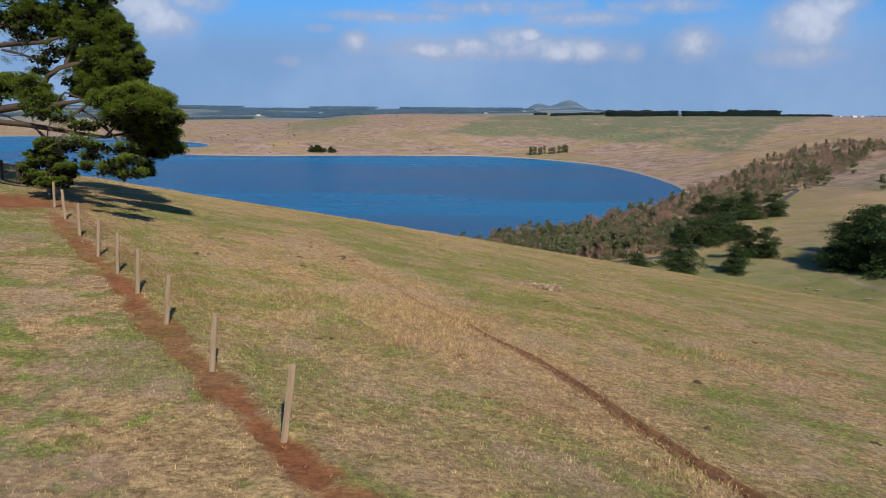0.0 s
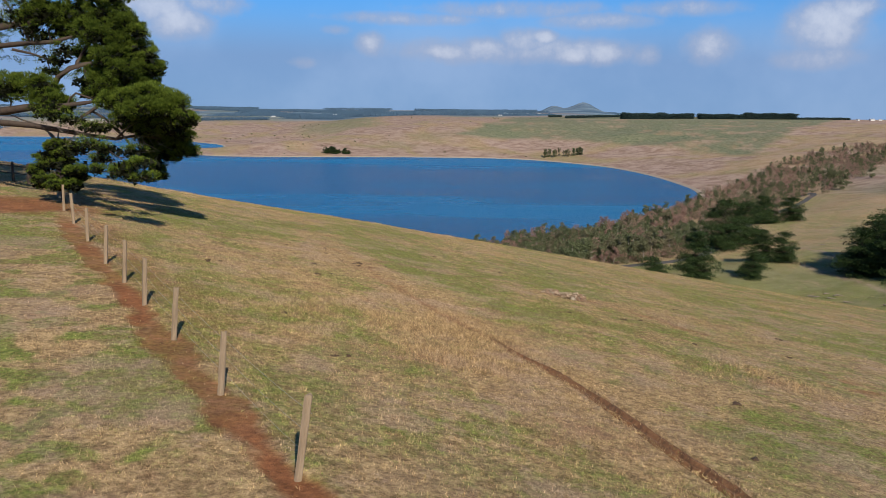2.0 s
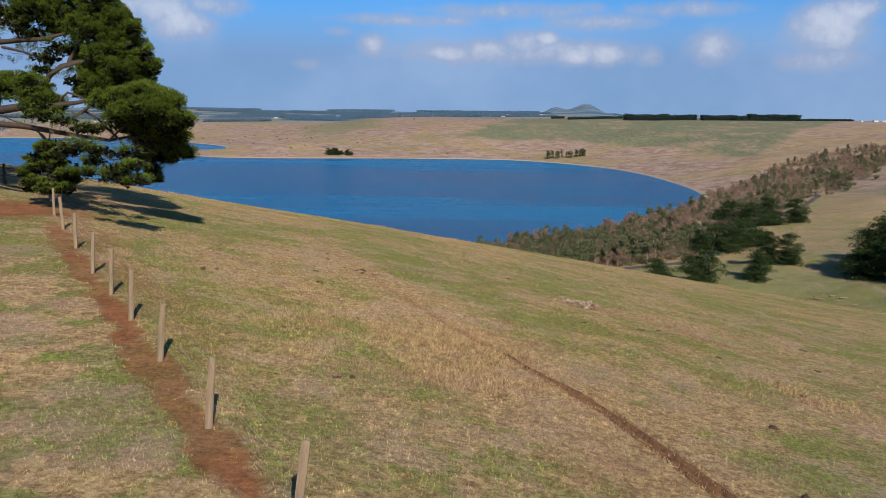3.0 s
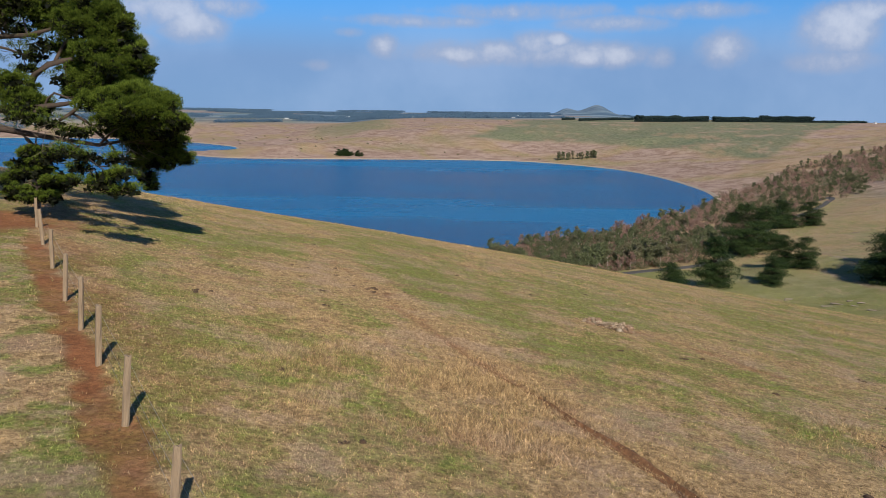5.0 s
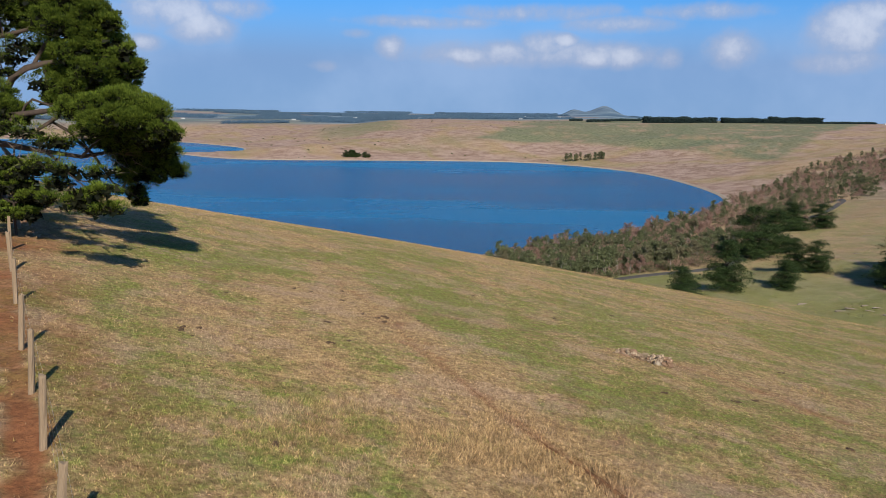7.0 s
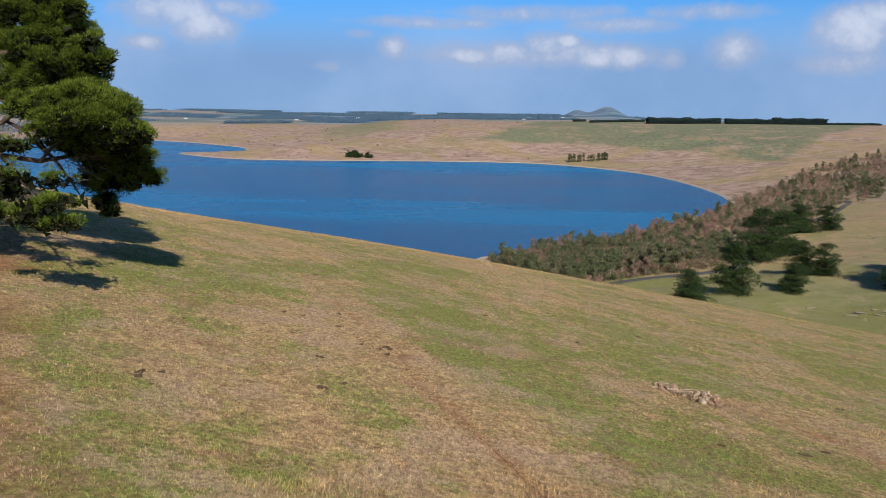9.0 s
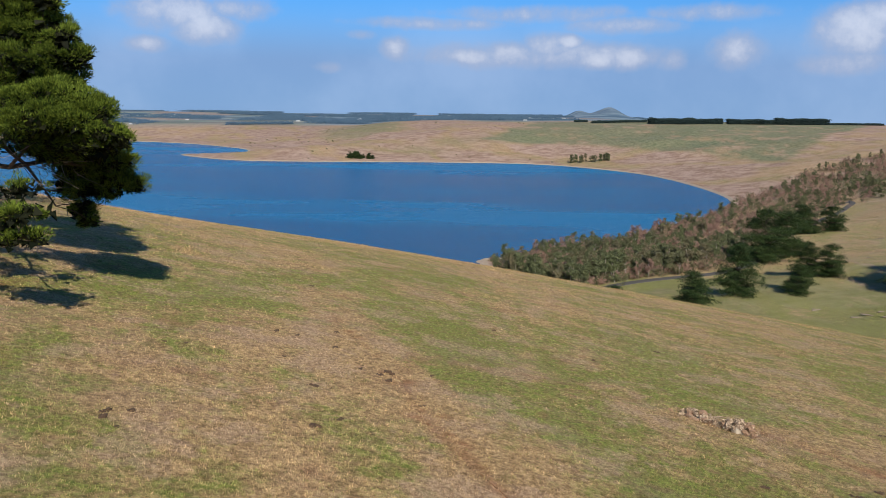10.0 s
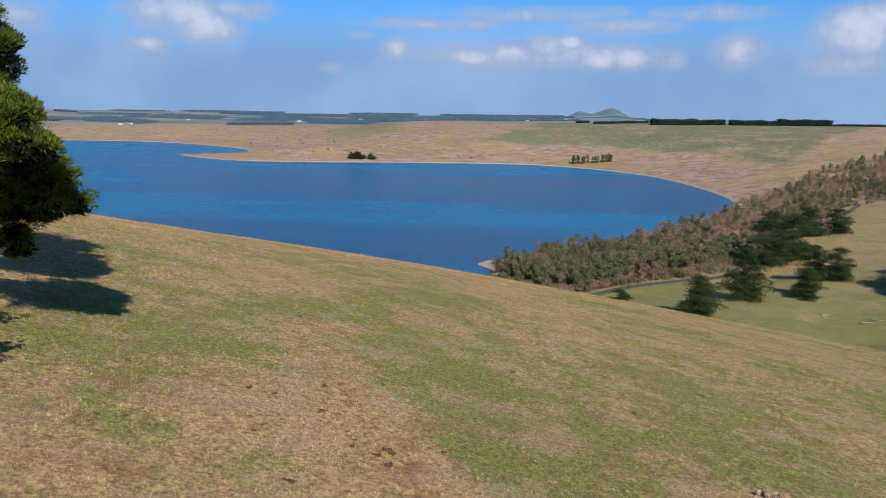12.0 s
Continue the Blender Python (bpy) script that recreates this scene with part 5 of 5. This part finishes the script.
def build_rail_fence():
    rng = np.random.default_rng(3)
    fence = thing("rail_fence", "old dark timber post and rail fence under the pine", "fence")
    spots = [(-30.2, 51.6), (-27.6, 51.0), (-26.4, 50.7), (-25.9, 50.9)]
    for i, (x, y) in enumerate(spots):
        z = ground_at(x, y)
        wide = 0.09 if i < 2 else 0.17
        v, f = tube([[(x, y, z - 0.3, wide), (x, y, z + 0.6, wide * 0.97), (x, y, z + 1.22, wide * 0.9), (x, y, z + 1.25, 0.02)]], 8)
        part_of("post", mesh_from("post", v, f, M_BARK), fence)
    for h in (0.55, 1.0):
        a, b = spots[0], spots[2]
        v, f = tube([[(*a, ground_at(*a) + h, 0.03), (*spots[1], ground_at(*spots[1]) + h - 0.02, 0.03), (*b, ground_at(*b) + h, 0.03)]], 6)
        part_of("rail", mesh_from("rail", v, f, M_BARK), fence)


build_rail_fence()


# ---- farm buildings on the rim ----
def build_shed(x, y, long, deep, high, turn, group="farm buildings on the rim"):
    shed = thing("farm_shed", "small white farm building with a grey metal roof", "building", (x, y, ground_at(x, y) - 0.3), turn, group)
    bm = bmesh.new()
    bmesh.ops.create_cube(bm, size=1)
    for v in bm.verts:
        v.co = Vector((v.co.x * long, v.co.y * deep, (v.co.z + 0.5) * (high + 0.3)))
    part("wall", bm, M_WHITE, shed)
    bm = bmesh.new()
    e, t = high + 0.25, high + 0.25 + deep * 0.28
    a = [bm.verts.new((s * (long / 2 + 0.4), o, z)) for s in (-1, 1) for o, z in ((-deep / 2 - 0.4, e), (0, t), (deep / 2 + 0.4, e), (deep / 2 + 0.4, e - 0.15), (-deep / 2 - 0.4, e - 0.15))]
    bm.faces.new(a[:5]), bm.faces.new(a[5:][::-1])
    for q in range(5):
        bm.faces.new((a[q], a[(q + 1) % 5], a[5 + (q + 1) % 5], a[5 + q]))
    bmesh.ops.recalc_face_normals(bm, faces=bm.faces)
    part("roof", bm, M_ROOF, shed)
    return shed


for spec in ((960, 1925, 11, 7, 3, 10), (982, 1930, 7, 5, 2.6, -20), (935, 1940, 6, 5, 2.5, 30)):
    build_shed(*spec)
rng = np.random.default_rng(64)
barn = build_shed(-560, 3150, 14, 8, 4, 10, "far farm buildings of the plain")
for _ in range(26):
    az, r = rng.uniform(-0.5, 0.12), rng.uniform(2750, 4300)
    x, y, q = math.sin(az) * r, math.cos(az) * r, rng.uniform(0.4, 0.85)
    ob = copy_thing(barn, pose(x, y, ground_at(x, y) - 0.3, 0, 0, rng.uniform(-40, 40)))
    ob.matrix_basis = ob.matrix_basis @ Matrix.Diagonal((q * 1.3, q, q, 1))


# ---- shore ----
def build_beach():
    """A narrow strip of pale sand and stones along the water."""
    line = rounded(SHORE, 3)
    verts, faces = [], []
    for i, p in enumerate(line):
        way = line[(i + 1) % len(line)] - line[i - 1]
        out = np.array((way[1], -way[0])) / np.hypot(*way)
        wide = 1.6 + 2.2 * float(vnoise(p[0], p[1], 60, 71))
        for o, z in ((-4, -0.6), (0, 0.12), (wide * 0.6, 0.9), (wide, 1.5), (wide + 3, 0.2)):
            verts.append((*(p + out * o), LAKE_Z + z))
        for k in range(4):
            a, b = 5 * i + k, 5 * ((i + 1) % len(line)) + k
            faces.append((a, b, b + 1, a + 1))
    tagged(new("shore", mesh_from("shore", verts, faces, M_SAND, smooth_faces=True)), "pale sandy strip along the lake's edge", "shore", kind="structure")


build_beach()
